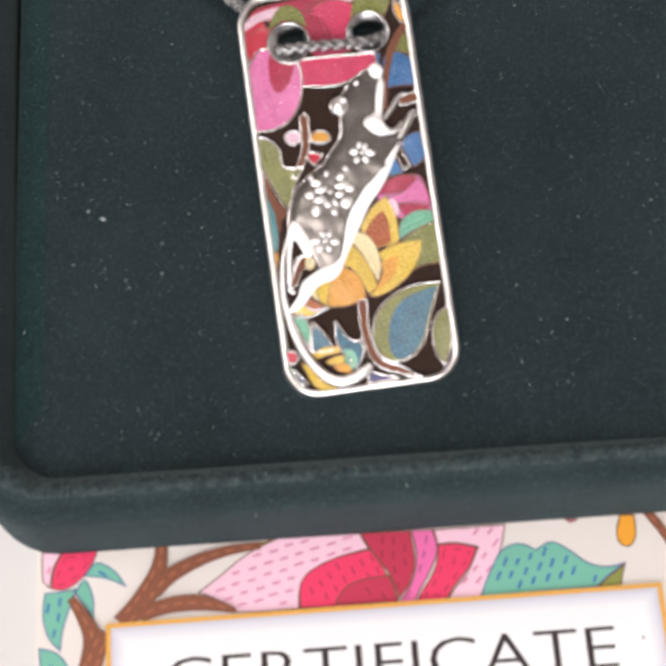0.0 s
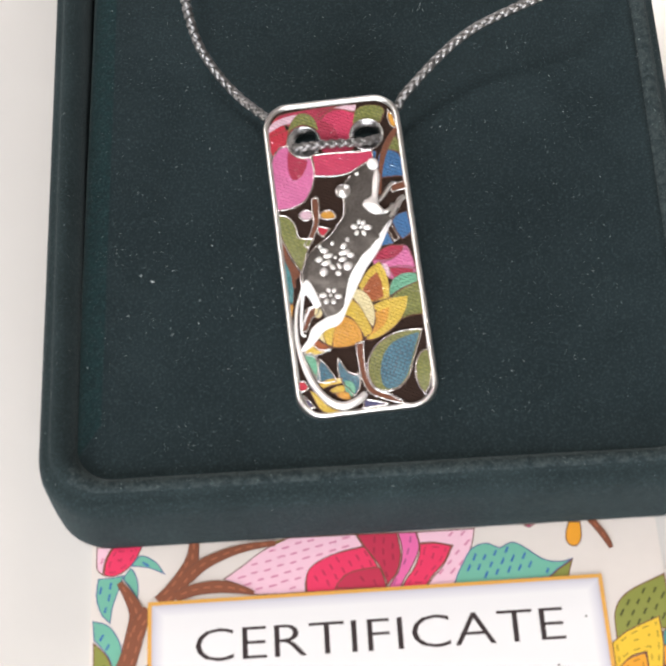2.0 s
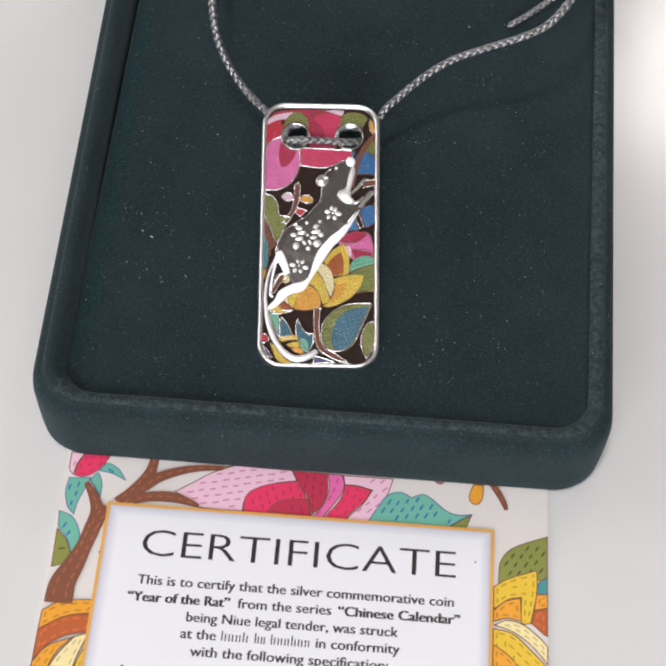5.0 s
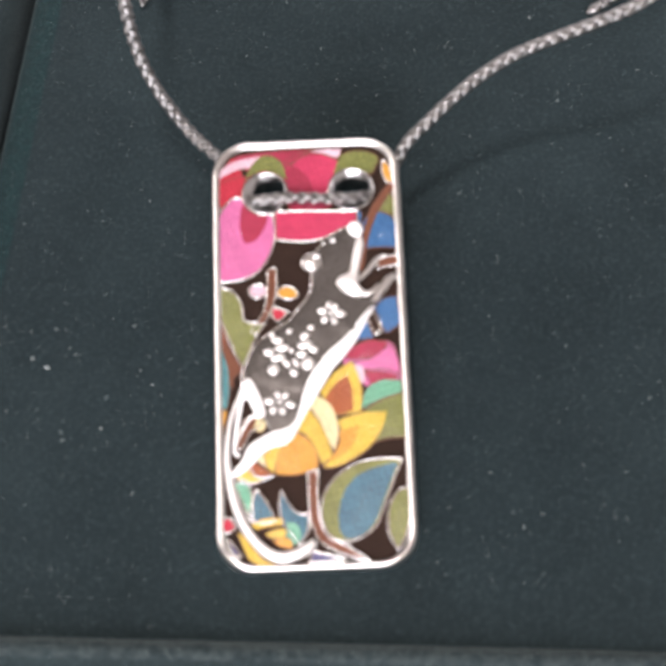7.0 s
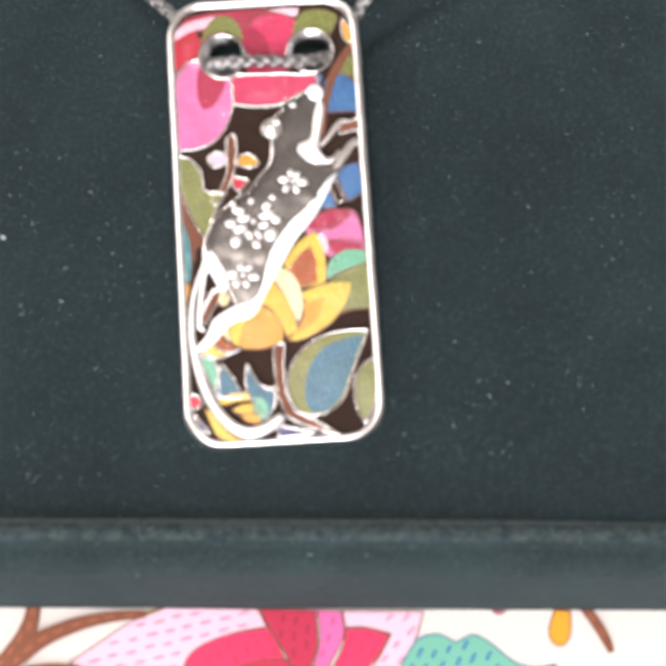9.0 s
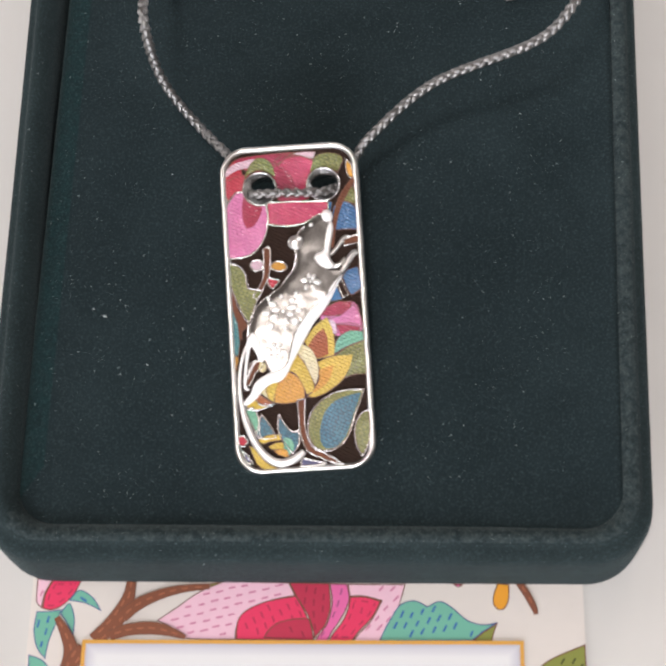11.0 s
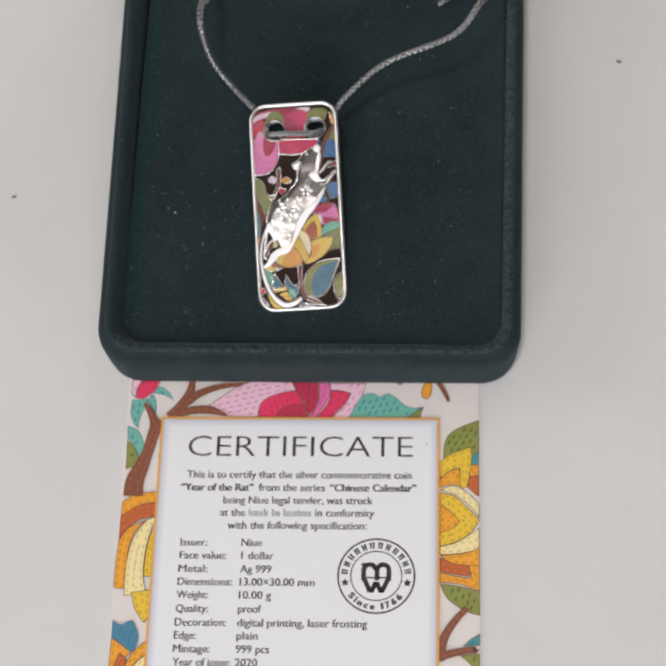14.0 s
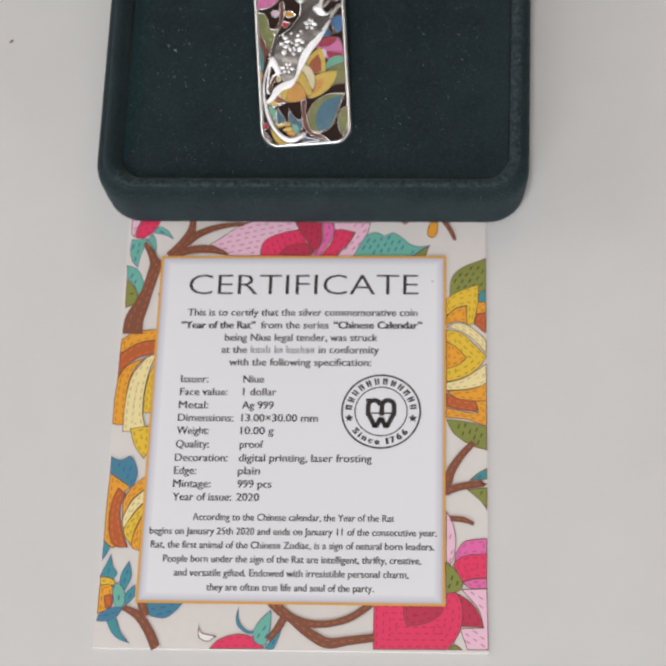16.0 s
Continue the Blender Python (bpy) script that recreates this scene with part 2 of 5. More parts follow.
WIRE = speckled("bright_silver_wire", (0.82, 0.8, 0.78), 0.2, 1900, 0.12, 0.9, 1.4e-4, metal=1.0)
BURNISHED = speckled("burnished_silver", (0.93, 0.92, 0.91), 0.3, 2500, 0.04, 0.1, 2e-5, metal=0.75)
SATIN_SILVER = speckled("satin_silver", (0.9, 0.88, 0.87), 0.42, 2200, 0.06, 0.2, 3e-5, metal=0.8)
EYELET = speckled("grey_silver_tube", (0.5, 0.49, 0.49), 0.26, 900, 0.15, 0.15, 4e-5, metal=1.0)


def outline(pts, step=0.22):
    """A closed curve through the points; a point with a third value is a corner."""
    n, out = len(pts), []
    for i in range(n):
        a, b = Vector(pts[i][:2]), Vector(pts[(i + 1) % n][:2])
        p = a - (b - a) * 0.3 if len(pts[i]) > 2 else Vector(pts[i - 1][:2])
        q = b + (b - a) * 0.3 if len(pts[(i + 1) % n]) > 2 else Vector(pts[(i + 2) % n][:2])
        k = max(1, int((b - a).length / step))
        ta, tb = (b - p) * 0.5, (q - a) * 0.5
        lim = (b - a).length * 1.1
        ta, tb = (t * min(1, lim / max(t.length, 1e-6)) for t in (ta, tb))
        for j in range(k):
            s = j / k
            out.append((2 * s**3 - 3 * s**2 + 1) * a + (s**3 - 2 * s**2 + s) * ta + (3 * s**2 - 2 * s**3) * b + (s**3 - s**2) * tb)
    if sum(u.x * v.y - v.x * u.y for u, v in zip(out, out[1:] + out[:1])) < 0:
        out.reverse()
    return out


def grown(pts, d):
    """The outline moved outwards by d."""
    out, n = [], len(pts)
    for i in range(n):
        a, b = (pts[i] - pts[i - 1]), (pts[(i + 1) % n] - pts[i])
        a, b = a.normalized() if a.length else b.normalized(), b.normalized() if b.length else a.normalized()
        m = Vector((a.y + b.y, -a.x - b.x))
        m = m.normalized() if m.length > 1e-6 else Vector((a.y, -a.x))
        out.append(pts[i] + m * d * min(1.6, 1 / max(0.4, m.dot(Vector((a.y, -a.x))))))
    return out


def shrunk(pts, d):
    """The outline moved inwards by d, without the stretches that would cross."""
    out = []
    for q in grown(pts, -d):
        near = 9.0
        for a, b in zip(pts, pts[1:] + pts[:1]):
            ab = b - a
            t = max(0.0, min(1.0, (q - a).dot(ab) / max(ab.length_squared, 1e-9)))
            near = min(near, (a + ab * t - q).length)
        if near > 0.8 * d and inside(q, pts):
            out.append(q)
    return out


def inside(p, pts):
    hit = False
    for a, b in zip(pts, pts[1:] + pts[:1]):
        if (a.y > p.y) != (b.y > p.y) and p.x < (b.x - a.x) * (p.y - a.y) / (b.y - a.y) + a.x:
            hit = not hit
    return hit


def lay(bm, pts, z):
    return [bm.verts.new((p.x * MM, p.y * MM, z * MM)) for p in pts]


def band(bm, a, b, slot=0):
    for i in range(len(a)):
        f = bm.faces.new((a[i], a[(i + 1) % len(a)], b[(i + 1) % len(b)], b[i]))
        f.material_index = slot


FLOOR_Z = -0.3
made = {"cell": 0, "motif": 0}
HOLES = ((-2.7, 10.05), (2.9, 10.12))
BORE = 1.42


FLECK = {k: speckled("enamel_fleck_" + k, srgb(*TINTS[k], {"petrol": 0.26, "olive": 0.42, "blue": 0.56}.get(k, 0.64)), 0.28, 2600, 0.15, 0.8, 1e-4, shine=0.7) for k in ("petrol", "olive", "gold", "amber", "blue", "pink", "mint", "teal")}


def contour_dashes(bm, line, z, first, step, dash, gap, half, slot):
    """Short strokes in rows that run along the outline, one inside the other."""
    d, seen = first, []
    for _ in range(14):
        loop = shrunk(line, d)
        if len(loop) < 4:
            return
        run, lit = gap, False
        for a, b in zip(loop, loop[1:] + loop[:1]):
            if (b - a).length > 0.75 or (b - a).length < 1e-5:
                run, lit = 0.0, False
                continue
            t = (b - a).normalized()
            n = Vector((-t.y, t.x)) * half
            at = 0.0
            while at < (b - a).length - 1e-6:
                go = min((dash if lit else gap) - run, (b - a).length - at)
                p, q = a + t * at, a + t * (at + go)
                mid = (p + q) / 2
                clear = all((mid - w).length > (0.28 if row == d else 0.45) * step for w, row in seen[:-1])
                if lit and go > 0.03 and clear and (not seen or seen[-1][1] == d or (mid - seen[-1][0]).length > 0.45 * step):
                    seen.append((mid, d))
                    bm.faces.new(lay(bm, [p - n, q - n, q + n, p + n], z)).material_index = slot
                at, run = at + go, run + go
                if run >= (dash if lit else gap) - 1e-6:
                    run, lit = 0.0, not lit
        d += step


def cell(p, kind, tint, wire, pts):
    """A raised enamel field, with a bright wire or a thin dark line round it."""
    made["cell"] += 1
    z = FLOOR_Z + 0.12 + 0.0012 * made["cell"]
    line = outline(pts)
    for v in line:
        for h in (Vector(q) for q in HOLES):
            if (v - h).length < BORE + 0.1:
                v += (v - h).normalized() * (BORE + 0.1 - (v - h).length)
    bm = bmesh.new()
    base, top = lay(bm, line, FLOOR_Z + 0.01), lay(bm, line, z - 0.004)
    band(bm, base, top, 1)
    bm.faces.new(top).material_index = 1
    core = shrunk(line, 0.055)
    if len(core) > 2:
        bm.faces.new(lay(bm, core, z))
        if tint in FLECK:
            contour_dashes(bm, line, z + 0.0006, 0.22, 0.33, 0.24, 0.17, 0.05, 2)
    bm.faces.new(base[::-1])
    ob = part(kind, bm, [ENAMEL[tint], ENAMEL_LINE, FLECK[tint]] if tint in FLECK else [ENAMEL[tint], ENAMEL_LINE], p)
    if wire:
        bm = bmesh.new()
        rings = [lay(bm, grown(line, d), h) for d, h in ((0.09, FLOOR_Z + 0.01), (0.08, z + 0.02), (0.05, z + 0.06), (0.01, z + 0.06), (-0.03, z + 0.01), (-0.03, FLOOR_Z + 0.02))]
        for a, b in zip(rings, rings[1:]):
            band(bm, a, b)
        smooth(bm)
        part("wire", bm, WIRE, ob, "thin raised silver wire")
    return ob


CARD = (-4.85, 43.6, -53.8, 14.0)


def motif(p, kind, tint, angle, blue, pts):
    """A printed shape with an outline and rows of stitch-like dashes."""
    made["motif"] += 1
    z = 0.25 + 0.002 * made["motif"]
    line = outline(pts)
    for v in line:
        v.x, v.y = min(max(v.x, CARD[0] + 0.02), CARD[1] - 0.02), max(v.y, CARD[2] + 0.02)
        if 0 < v.x < 38.3 and -0.1 < v.y < 0.8:
            v.y = 0.8 - (0.8 - v.y) * 1.5
    bm = bmesh.new()
    bm.faces.new(lay(bm, line, z)).material_index = 1
    core = shrunk(line, 0.1)
    if len(core) > 2:
        bm.faces.new(lay(bm, core, z + 0.0007))
    rng = random.Random(made["motif"])
    xs, ys = [v.x for v in line], [v.y for v in line]
    c = Vector((sum(xs) / len(xs), sum(ys) / len(ys)))
    if kind == "branch":
        cov = np.cov(np.array([xs, ys]))
        w, e = np.linalg.eigh(cov)
        angle = math.degrees(math.atan2(e[1, 1], e[0, 1]))
    swirl = Vector(angle) if isinstance(angle, tuple) else None
    d = Vector((1, 0)) if swirl else Vector((math.cos(radians(angle)), math.sin(radians(angle))))
    s = Vector((-d.y, d.x))
    reach = max((v - c).length for v in line)
    gap = 0.78 if kind != "branch" else 0.9
    rows = int(reach / gap) + 1
    small = shrunk(line, 0.2)
    if len(small) < 3:
        rows = -1
    if swirl:
        rows = -1
        far = [(v - swirl).length for v in line]
        for i in range(int(min(far) / 0.8), int(max(far) / 0.8) + 1):
            r, turn = 0.8 * i + 0.3, 0.55 / (0.8 * i + 0.3) * (i % 2)
            while turn < 6.28:
                arc = [swirl + r * Vector((math.cos(turn + k / r), math.sin(turn + k / r))) for k in (0, 0.6)]
                if all(inside(q, small) for q in arc):
                    w = (arc[0] + arc[1] - 2 * swirl).normalized() * 0.085
                    bm.faces.new(lay(bm, [arc[0] - w, arc[1] - w, arc[1] + w, arc[0] + w], z + 0.001)).material_index = 2
                turn += rng.uniform(1.02, 1.14) / r
    elif kind == "berry":
        rows = -1
    elif kind == "petal" and tint in ("rose", "crimson", "gold", "amber", "cream", "pink", "terracotta"):
        rows = -1
        contour_dashes(bm, line, z + 0.001, 0.42, 0.8, 0.58, 0.5, 0.07, 2)
    for i in range(-rows, rows + 1):
        t = -reach + (0.5 if i % 2 else 0) + rng.uniform(-0.08, 0.08)
        while t < reach:
            a = c + s * (i * gap + 0.05 * math.sin(3 * t)) + d * t
            b = a + d * rng.uniform(0.5, 0.68)
            if inside(a, small) and inside(b, small) and inside((a + b) / 2, small):
                w = s * 0.09
                f = bm.faces.new(lay(bm, [a - w, b - w, b + d * 0.03, b + w, a + w, a - d * 0.03], z + 0.001))
                f.material_index = 2
            t += rng.uniform(1.08, 1.22)
    return part(kind, bm, [INK[tint], LINE_BLUE if blue else LINE_BROWN, STITCH_BLUE if blue else STITCH[tint]], p)


def lettering(p, name, text, x0, x1, y, height, z, mat=None, weight=0.0, bold=0.0):
    """A line of text that runs from x0 to x1 on the base line y, with capitals of that height; bold widens the upright strokes."""
    cu = bpy.data.curves.new(name, "FONT")
    cu.body, cu.offset = text, weight
    cu.resolution_u = 3
    tmp = new(name, cu)
    bpy.context.view_layer.update()
    me = bpy.data.meshes.new_from_object(tmp.evaluated_get(bpy.context.evaluated_depsgraph_get()))
    bpy.data.objects.remove(tmp)
    bm = bmesh.new()
    bm.from_mesh(me)
    bpy.data.meshes.remove(me)
    xs = [v.co.x for v in bm.verts]
    lo, k = min(xs), (x1 - x0 - bold) / (max(xs) - min(xs))
    for v in bm.verts:
        v.co = ((x0 + (v.co.x - lo) * k) * MM, (y + v.co.y * height / 0.71) * MM, z * MM)
    first = bm.faces[:]
    for step in (0.5, 1.0) if bold else ():
        more = bmesh.ops.duplicate(bm, geom=first)["geom"]
        bmesh.ops.translate(bm, verts=[q for q in more if isinstance(q, bmesh.types.BMVert)], vec=(bold * step * MM, 0, 0.0006 * step * MM))
    return part(name, bm, mat or BLACK_INK, p)


def title_letters(p, text, x0, x1, y, height, z, weight, bold):
    """Large capitals, each a piece of its own."""
    whole = lettering(p, "title", text, x0, x1, y, height, z, weight=weight)
    bm = bmesh.new()
    bm.from_mesh(whole.data)
    bpy.data.objects.remove(whole)
    left = set(bm.faces)
    while left:
        queue, island = [left.pop()], []
        while queue:
            f = queue.pop()
            island.append(f)
            for e in f.edges:
                for g in e.link_faces:
                    if g in left:
                        left.remove(g)
                        queue.append(g)
        one = bmesh.new()
        for k in (0.0, 0.5, 1.0):
            at = {}
            for f in island:
                for v in f.verts:
                    if v not in at:
                        at[v] = one.verts.new(v.co + Vector((k * bold, 0, k * 0.0006)) * MM)
                one.faces.new([at[v] for v in f.verts])
        part("letter", one, BLACK_INK, p)
    bm.free()


def word_bars(p, x0, x1, y, height, z, n):
    """A word that is given as plain upright bars."""
    bm = bmesh.new()
    w = (x1 - x0) / n
    for i in range(n):
        h = height * (1.0 if i == 0 or i % 4 == 3 else 0.68)
        for a in (x0 + i * w + 0.06, x0 + (i + 0.5) * w + 0.04):
            bm.faces.new(lay(bm, [Vector((a, y)), Vector((a + 0.13, y)), Vector((a + 0.13, y + h)), Vector((a, y + h))], z))
            h = height * 0.68
    return part("text_bars", bm, BLACK_INK, p)


def arc_band(bm, c, r0, r1, a0, a1, z, n=40):
    inner = [Vector((c[0] + r0 * math.cos(radians(a0 + (a1 - a0) * i / n)), c[1] + r0 * math.sin(radians(a0 + (a1 - a0) * i / n)))) for i in range(n + 1)]
    outer = [Vector((c[0] + r1 * math.cos(radians(a0 + (a1 - a0) * i / n)), c[1] + r1 * math.sin(radians(a0 + (a1 - a0) * i / n)))) for i in range(n + 1)]
    a, b = lay(bm, inner, z), lay(bm, outer, z)
    for i in range(n):
        bm.faces.new((a[i], b[i], b[i + 1], a[i + 1]))


def stroke(p, tint, pts):
    """A printed branch along a centre line of (x, y, width)."""
    made["motif"] += 1
    z = 0.25 + 0.002 * made["motif"]
    path = []
    for i in range(len(pts) - 1):
        q = [Vector(pts[max(0, min(len(pts) - 1, i + k))]) for k in (-1, 0, 1, 2)]
        for j in range(9 if i == len(pts) - 2 else 8):
            s = j / 8
            path.append(0.5 * ((2 * q[1]) + (q[2] - q[0]) * s + (2 * q[0] - 5 * q[1] + 4 * q[2] - q[3]) * s * s + (3 * q[1] - q[0] - 3 * q[2] + q[3]) * s**3))
    for v in path:
        v.x, v.y = min(max(v.x, CARD[0] + 0.1 + v.z / 2), CARD[1] - 0.1 - v.z / 2), max(v.y, CARD[2] + 0.05)
    bm = bmesh.new()

    def ribbon(d, h, slot):
        rows = []
        for i, v in enumerate(path):
            t = (path[min(i + 1, len(path) - 1)] - path[max(i - 1, 0)]).xy.normalized()
            n = Vector((-t.y, t.x)) * max(0.03, v.z / 2 - d)
            rows.append(lay(bm, [v.xy + n, v.xy - n], h))
        for a, b in zip(rows, rows[1:]):
            bm.faces.new((a[0], a[1], b[1], b[0])).material_index = slot

    ribbon(0.0, z, 1)
    ribbon(0.1, z + 0.0007, 0)
    k = 0
    run = 0.0
    for i in range(len(path) - 1):
        step = path[i + 1].xy - path[i].xy
        run += step.length
        if run > 0.95 and i + 1 < len(path) and path[i].z > 0.55:
            run, k = 0.0, k + 1
            t = step.normalized()
            n = Vector((-t.y, t.x))
            for side in ((-0.22, 0.24) if path[i].z > 1.3 else (0.0,)):
                c = path[i].xy + n * side * path[i].z + t * (0.25 if side > 0 else 0)
                bm.faces.new(lay(bm, [c - t * 0.28 - n * 0.07, c + t * 0.28 - n * 0.07, c + t * 0.28 + n * 0.07, c - t * 0.28 + n * 0.07], z + 0.0015)).material_index = 2
    return part("branch", bm, [INK[tint], LINE_BROWN, STITCH[tint]], p)


def enamel_cells(p):
    cell(p, "petal", "pale_pink", False, [(-5.88, 11.11, 1), (-5.49, 12.06), (-4.75, 12.53), (-3.34, 12.83), (-2.65, 12.84, 1), (-3.02, 12.06), (-4.49, 11.84)])
    cell(p, "petal", "red", False, [(-5.84, 10.89, 1), (-4.55, 11.35), (-3.16, 11.50, 1), (-3.64, 10.35), (-4.24, 9.65), (-5.29, 9.44), (-5.84, 9.16, 1)])
    cell(p, "petal", "pale_pink", False, [(-0.05, 13.04, 1), (1.17, 13.18), (2.40, 13.15, 1), (2.11, 12.47), (1.12, 12.79)])
    cell(p, "petal", "crimson", False, [(-1.49, 12.27, 1), (-0.76, 12.89), (0.29, 12.99, 1), (-0.27, 12.67), (-0.95, 12.19)])
    cell(p, "petal", "rose", False, [(-1.65, 9.88, 1), (-1.25, 11.44), (-0.45, 12.59), (0.95, 12.82), (2.08, 12.25), (2.70, 11.22, 1), (2.33, 10.20), (1.71, 9.39), (0.70, 9.50)])
    cell(p, "petal", "crimson", False, [(-1.62, 9.81, 1), (-1.39, 11.97), (-0.38, 11.78), (0.27, 10.97), (0.56, 9.52, 1)])
    cell(p, "leaf", "olive", False, [(-4.14, 10.7, 1), (-3.78, 11.8), (-3.08, 12.72), (-2.37, 12.87), (-1.67, 12.44), (-1.32, 11.6), (-1.2, 10.8, 1), (-1.72, 11.36), (-2.7, 11.72), (-3.68, 11.36)])
    cell(p, "leaf", "olive", False, [(1.64, 11.02, 1), (2.22, 12.56), (3.20, 12.96), (4.47, 12.73), (4.81, 12.21, 1), (4.17, 11.01), (3.54, 10.38), (2.58, 10.88)])
    cell(p, "leaf", "amber", True, [(5.02, 12.22, 1), (5.43, 11.69), (5.60, 10.44, 1), (5.22, 10.64), (4.98, 11.43)])
    cell(p, "leaf", "olive", False, [(3.89, 8.32, 1), (4.41, 9.18), (5.25, 9.84), (5.63, 9.36), (5.69, 8.06, 1), (4.83, 8.47)])
    cell(p, "petal", "blue", False, [(3.36, 5.91, 1), (3.51, 7.52), (3.89, 8.32), (4.83, 8.47), (5.59, 7.86), (5.86, 6.82), (5.80, 5.87, 1), (4.66, 5.97)])
    cell(p, "petal", "blue", False, [(3.18, 8.64, 1), (3.57, 8.51), (3.32, 7.37), (3.10, 7.51, 1)])
    cell(p, "petal", "rose", True, [(-2.13, 8.77, 1), (0.26, 8.71), (3.17, 8.57, 1), (3.19, 7.67, 1), (2.20, 7.43), (1.04, 6.81), (-0.42, 6.63), (-2.09, 6.87, 1)])
    cell(p, "petal", "pink", True, [(-4.87, 9.81, 1), (-5.60, 8.84), (-5.96, 7.29), (-5.88, 5.32), (-5.87, 4.05, 1), (-4.57, 4.08), (-3.40, 4.54), (-2.58, 5.63), (-2.18, 6.92), (-2.20, 8.17), (-2.45, 8.89, 1), (-3.70, 9.82)])
    cell(p, "petal", "crimson", False, [(-4.04, 9.84, 1), (-4.37, 8.84), (-4.41, 7.42), (-4.10, 6.56, 1), (-3.40, 6.74), (-2.74, 7.64), (-2.39, 8.81, 1)])
    cell(p, "branch", "bark", True, [(-2.63, 4.68), (-2.27, 4.88, 1), (-2.10, 4.60), (-2.27, 2.69), (-2.66, 1.69), (-3.44, 0.33, 1), (-3.76, 0.52), (-3.00, 1.74), (-2.70, 2.75)])
    cell(p, "petal", "pale_pink", True, [(-2.75, 3.18), (-3.20, 2.82), (-3.72, 2.97), (-3.87, 3.41), (-3.50, 3.71), (-2.96, 3.63)])
    cell(p, "petal", "amber", True, [(-2.14, 3.16), (-1.62, 3.51), (-1.03, 3.36), (-0.75, 2.89), (-1.19, 2.67), (-1.79, 2.76)])
    cell(p, "petal", "red", True, [(-2.41, 2.15, 1), (-1.44, 1.79, 1), (-2.05, 1.18, 1), (-2.40, 1.50)])
    cell(p, "leaf", "olive", True, [(-5.82, 3.62, 1), (-4.91, 3.28), (-4.40, 2.47), (-4.26, 1.36), (-3.81, 1.15), (-2.95, 1.03, 1), (-3.72, -0.26), (-4.19, -1.93, 1), (-4.70, -1.16), (-5.47, 0.87), (-5.84, 2.32)])
    cell(p, "petal", "teal", False, [(-5.82, 0.74, 1), (-5.63, -0.51), (-5.16, -2.14), (-5.17, -3.35), (-5.36, -4.60, 1), (-5.85, -4.53, 1), (-5.89, -2.04)])
    cell(p, "branch", "bark", False, [(-5.93, 1.53, 1), (-5.54, 0.88), (-5.22, -0.39), (-4.67, -1.44), (-4.41, -2.07, 1), (-4.94, -2.52), (-4.94, -3.14), (-5.27, -3.09, 1), (-5.34, -1.94), (-5.59, -0.69)])
    cell(p, "petal", "amber", False, [(-5.90, -4.66, 1), (-5.36, -4.67), (-5.61, -5.87), (-5.82, -7.01, 1), (-6.00, -6.84, 1)])
    cell(p, "petal", "blue", False, [(4.04, 1.86, 1), (4.59, 2.41), (5.50, 2.63, 1), (5.62, 1.56), (5.64, 0.68), (4.75, 0.07, 1), (4.42, 0.61)])
    cell(p, "petal", "blue", False, [(3.48, 1.16, 1), (3.77, 0.35), (3.97, -0.23, 1), (2.74, -0.34, 1)])
    cell(p, "branch", "umber", True, [(3.52, 1.44, 1), (3.88, 1.67, 1), (4.46, 0.19, 1), (4.04, 0.04, 1)])
    cell(p, "branch", "bark", True, [(4.42, 5.19, 1), (5.74, 5.42, 1), (5.66, 4.79, 1), (4.44, 4.55, 1)])
    cell(p, "petal", "crimson", False, [(1.98, -1.48, 1), (2.70, -0.68), (3.68, -0.33), (4.80, -0.49, 1), (4.28, -1.39), (2.97, -1.62)])
    cell(p, "petal", "pink", False, [(2.48, -1.76, 1), (3.66, -1.55), (4.92, -0.65, 1), (5.40, -1.55), (5.50, -2.75, 1), (4.56, -2.33), (3.28, -2.36, 1)])
    cell(p, "petal", "crimson", False, [(3.21, -2.35, 1), (4.37, -2.45), (5.37, -2.73, 1), (5.12, -3.11), (3.59, -3.31, 1)])
    cell(p, "petal", "pale_pink", False, [(2.54, -1.84, 1), (3.18, -2.07), (3.31, -3.16, 1), (2.96, -3.22, 1)])
    cell(p, "petal", "mint", False, [(2.86, -5.00, 1), (3.24, -3.67), (4.30, -2.96), (5.52, -3.09, 1), (5.62, -3.87, 1), (4.12, -4.35)])
    cell(p, "leaf", "olive", False, [(2.95, -5.08, 1), (4.11, -4.38), (5.62, -3.87, 1), (5.68, -5.39), (5.61, -6.86, 1), (4.61, -6.85), (3.65, -7.10, 1), (4.14, -5.86)])
    cell(p, "petal", "gold", False, [(0.36, -3.68, 1), (1.36, -2.37), (2.50, -1.63, 1), (2.96, -2.77), (3.07, -4.16), (2.95, -5.08, 1), (1.99, -5.22), (1.33, -5.19)])
    cell(p, "petal", "terracotta", False, [(0.64, -4.06, 1), (1.37, -3.13), (2.15, -2.55, 1), (2.47, -3.42), (2.50, -4.95, 1), (1.43, -5.21)])
    cell(p, "petal", "gold", False, [(1.38, -5.55, 1), (2.68, -5.11), (4.59, -5.03, 1), (4.23, -6.22), (3.37, -7.40), (2.09, -8.25), (0.88, -8.62), (0.27, -8.47, 1), (1.15, -7.84), (1.70, -6.72)])
    cell(p, "petal", "amber", False, [(1.46, -6.24, 1), (2.23, -5.94), (2.91, -5.86, 1), (2.36, -7.26), (1.39, -8.01), (0.47, -8.43, 1), (1.02, -7.82), (1.46, -7.03)])
    cell(p, "petal", "cream", False, [(0.01, -3.73, 1), (0.94, -4.31), (1.41, -5.31), (1.52, -6.53), (1.17, -7.64, 1), (0.71, -6.58), (0.20, -5.38), (-0.42, -4.47, 1)])
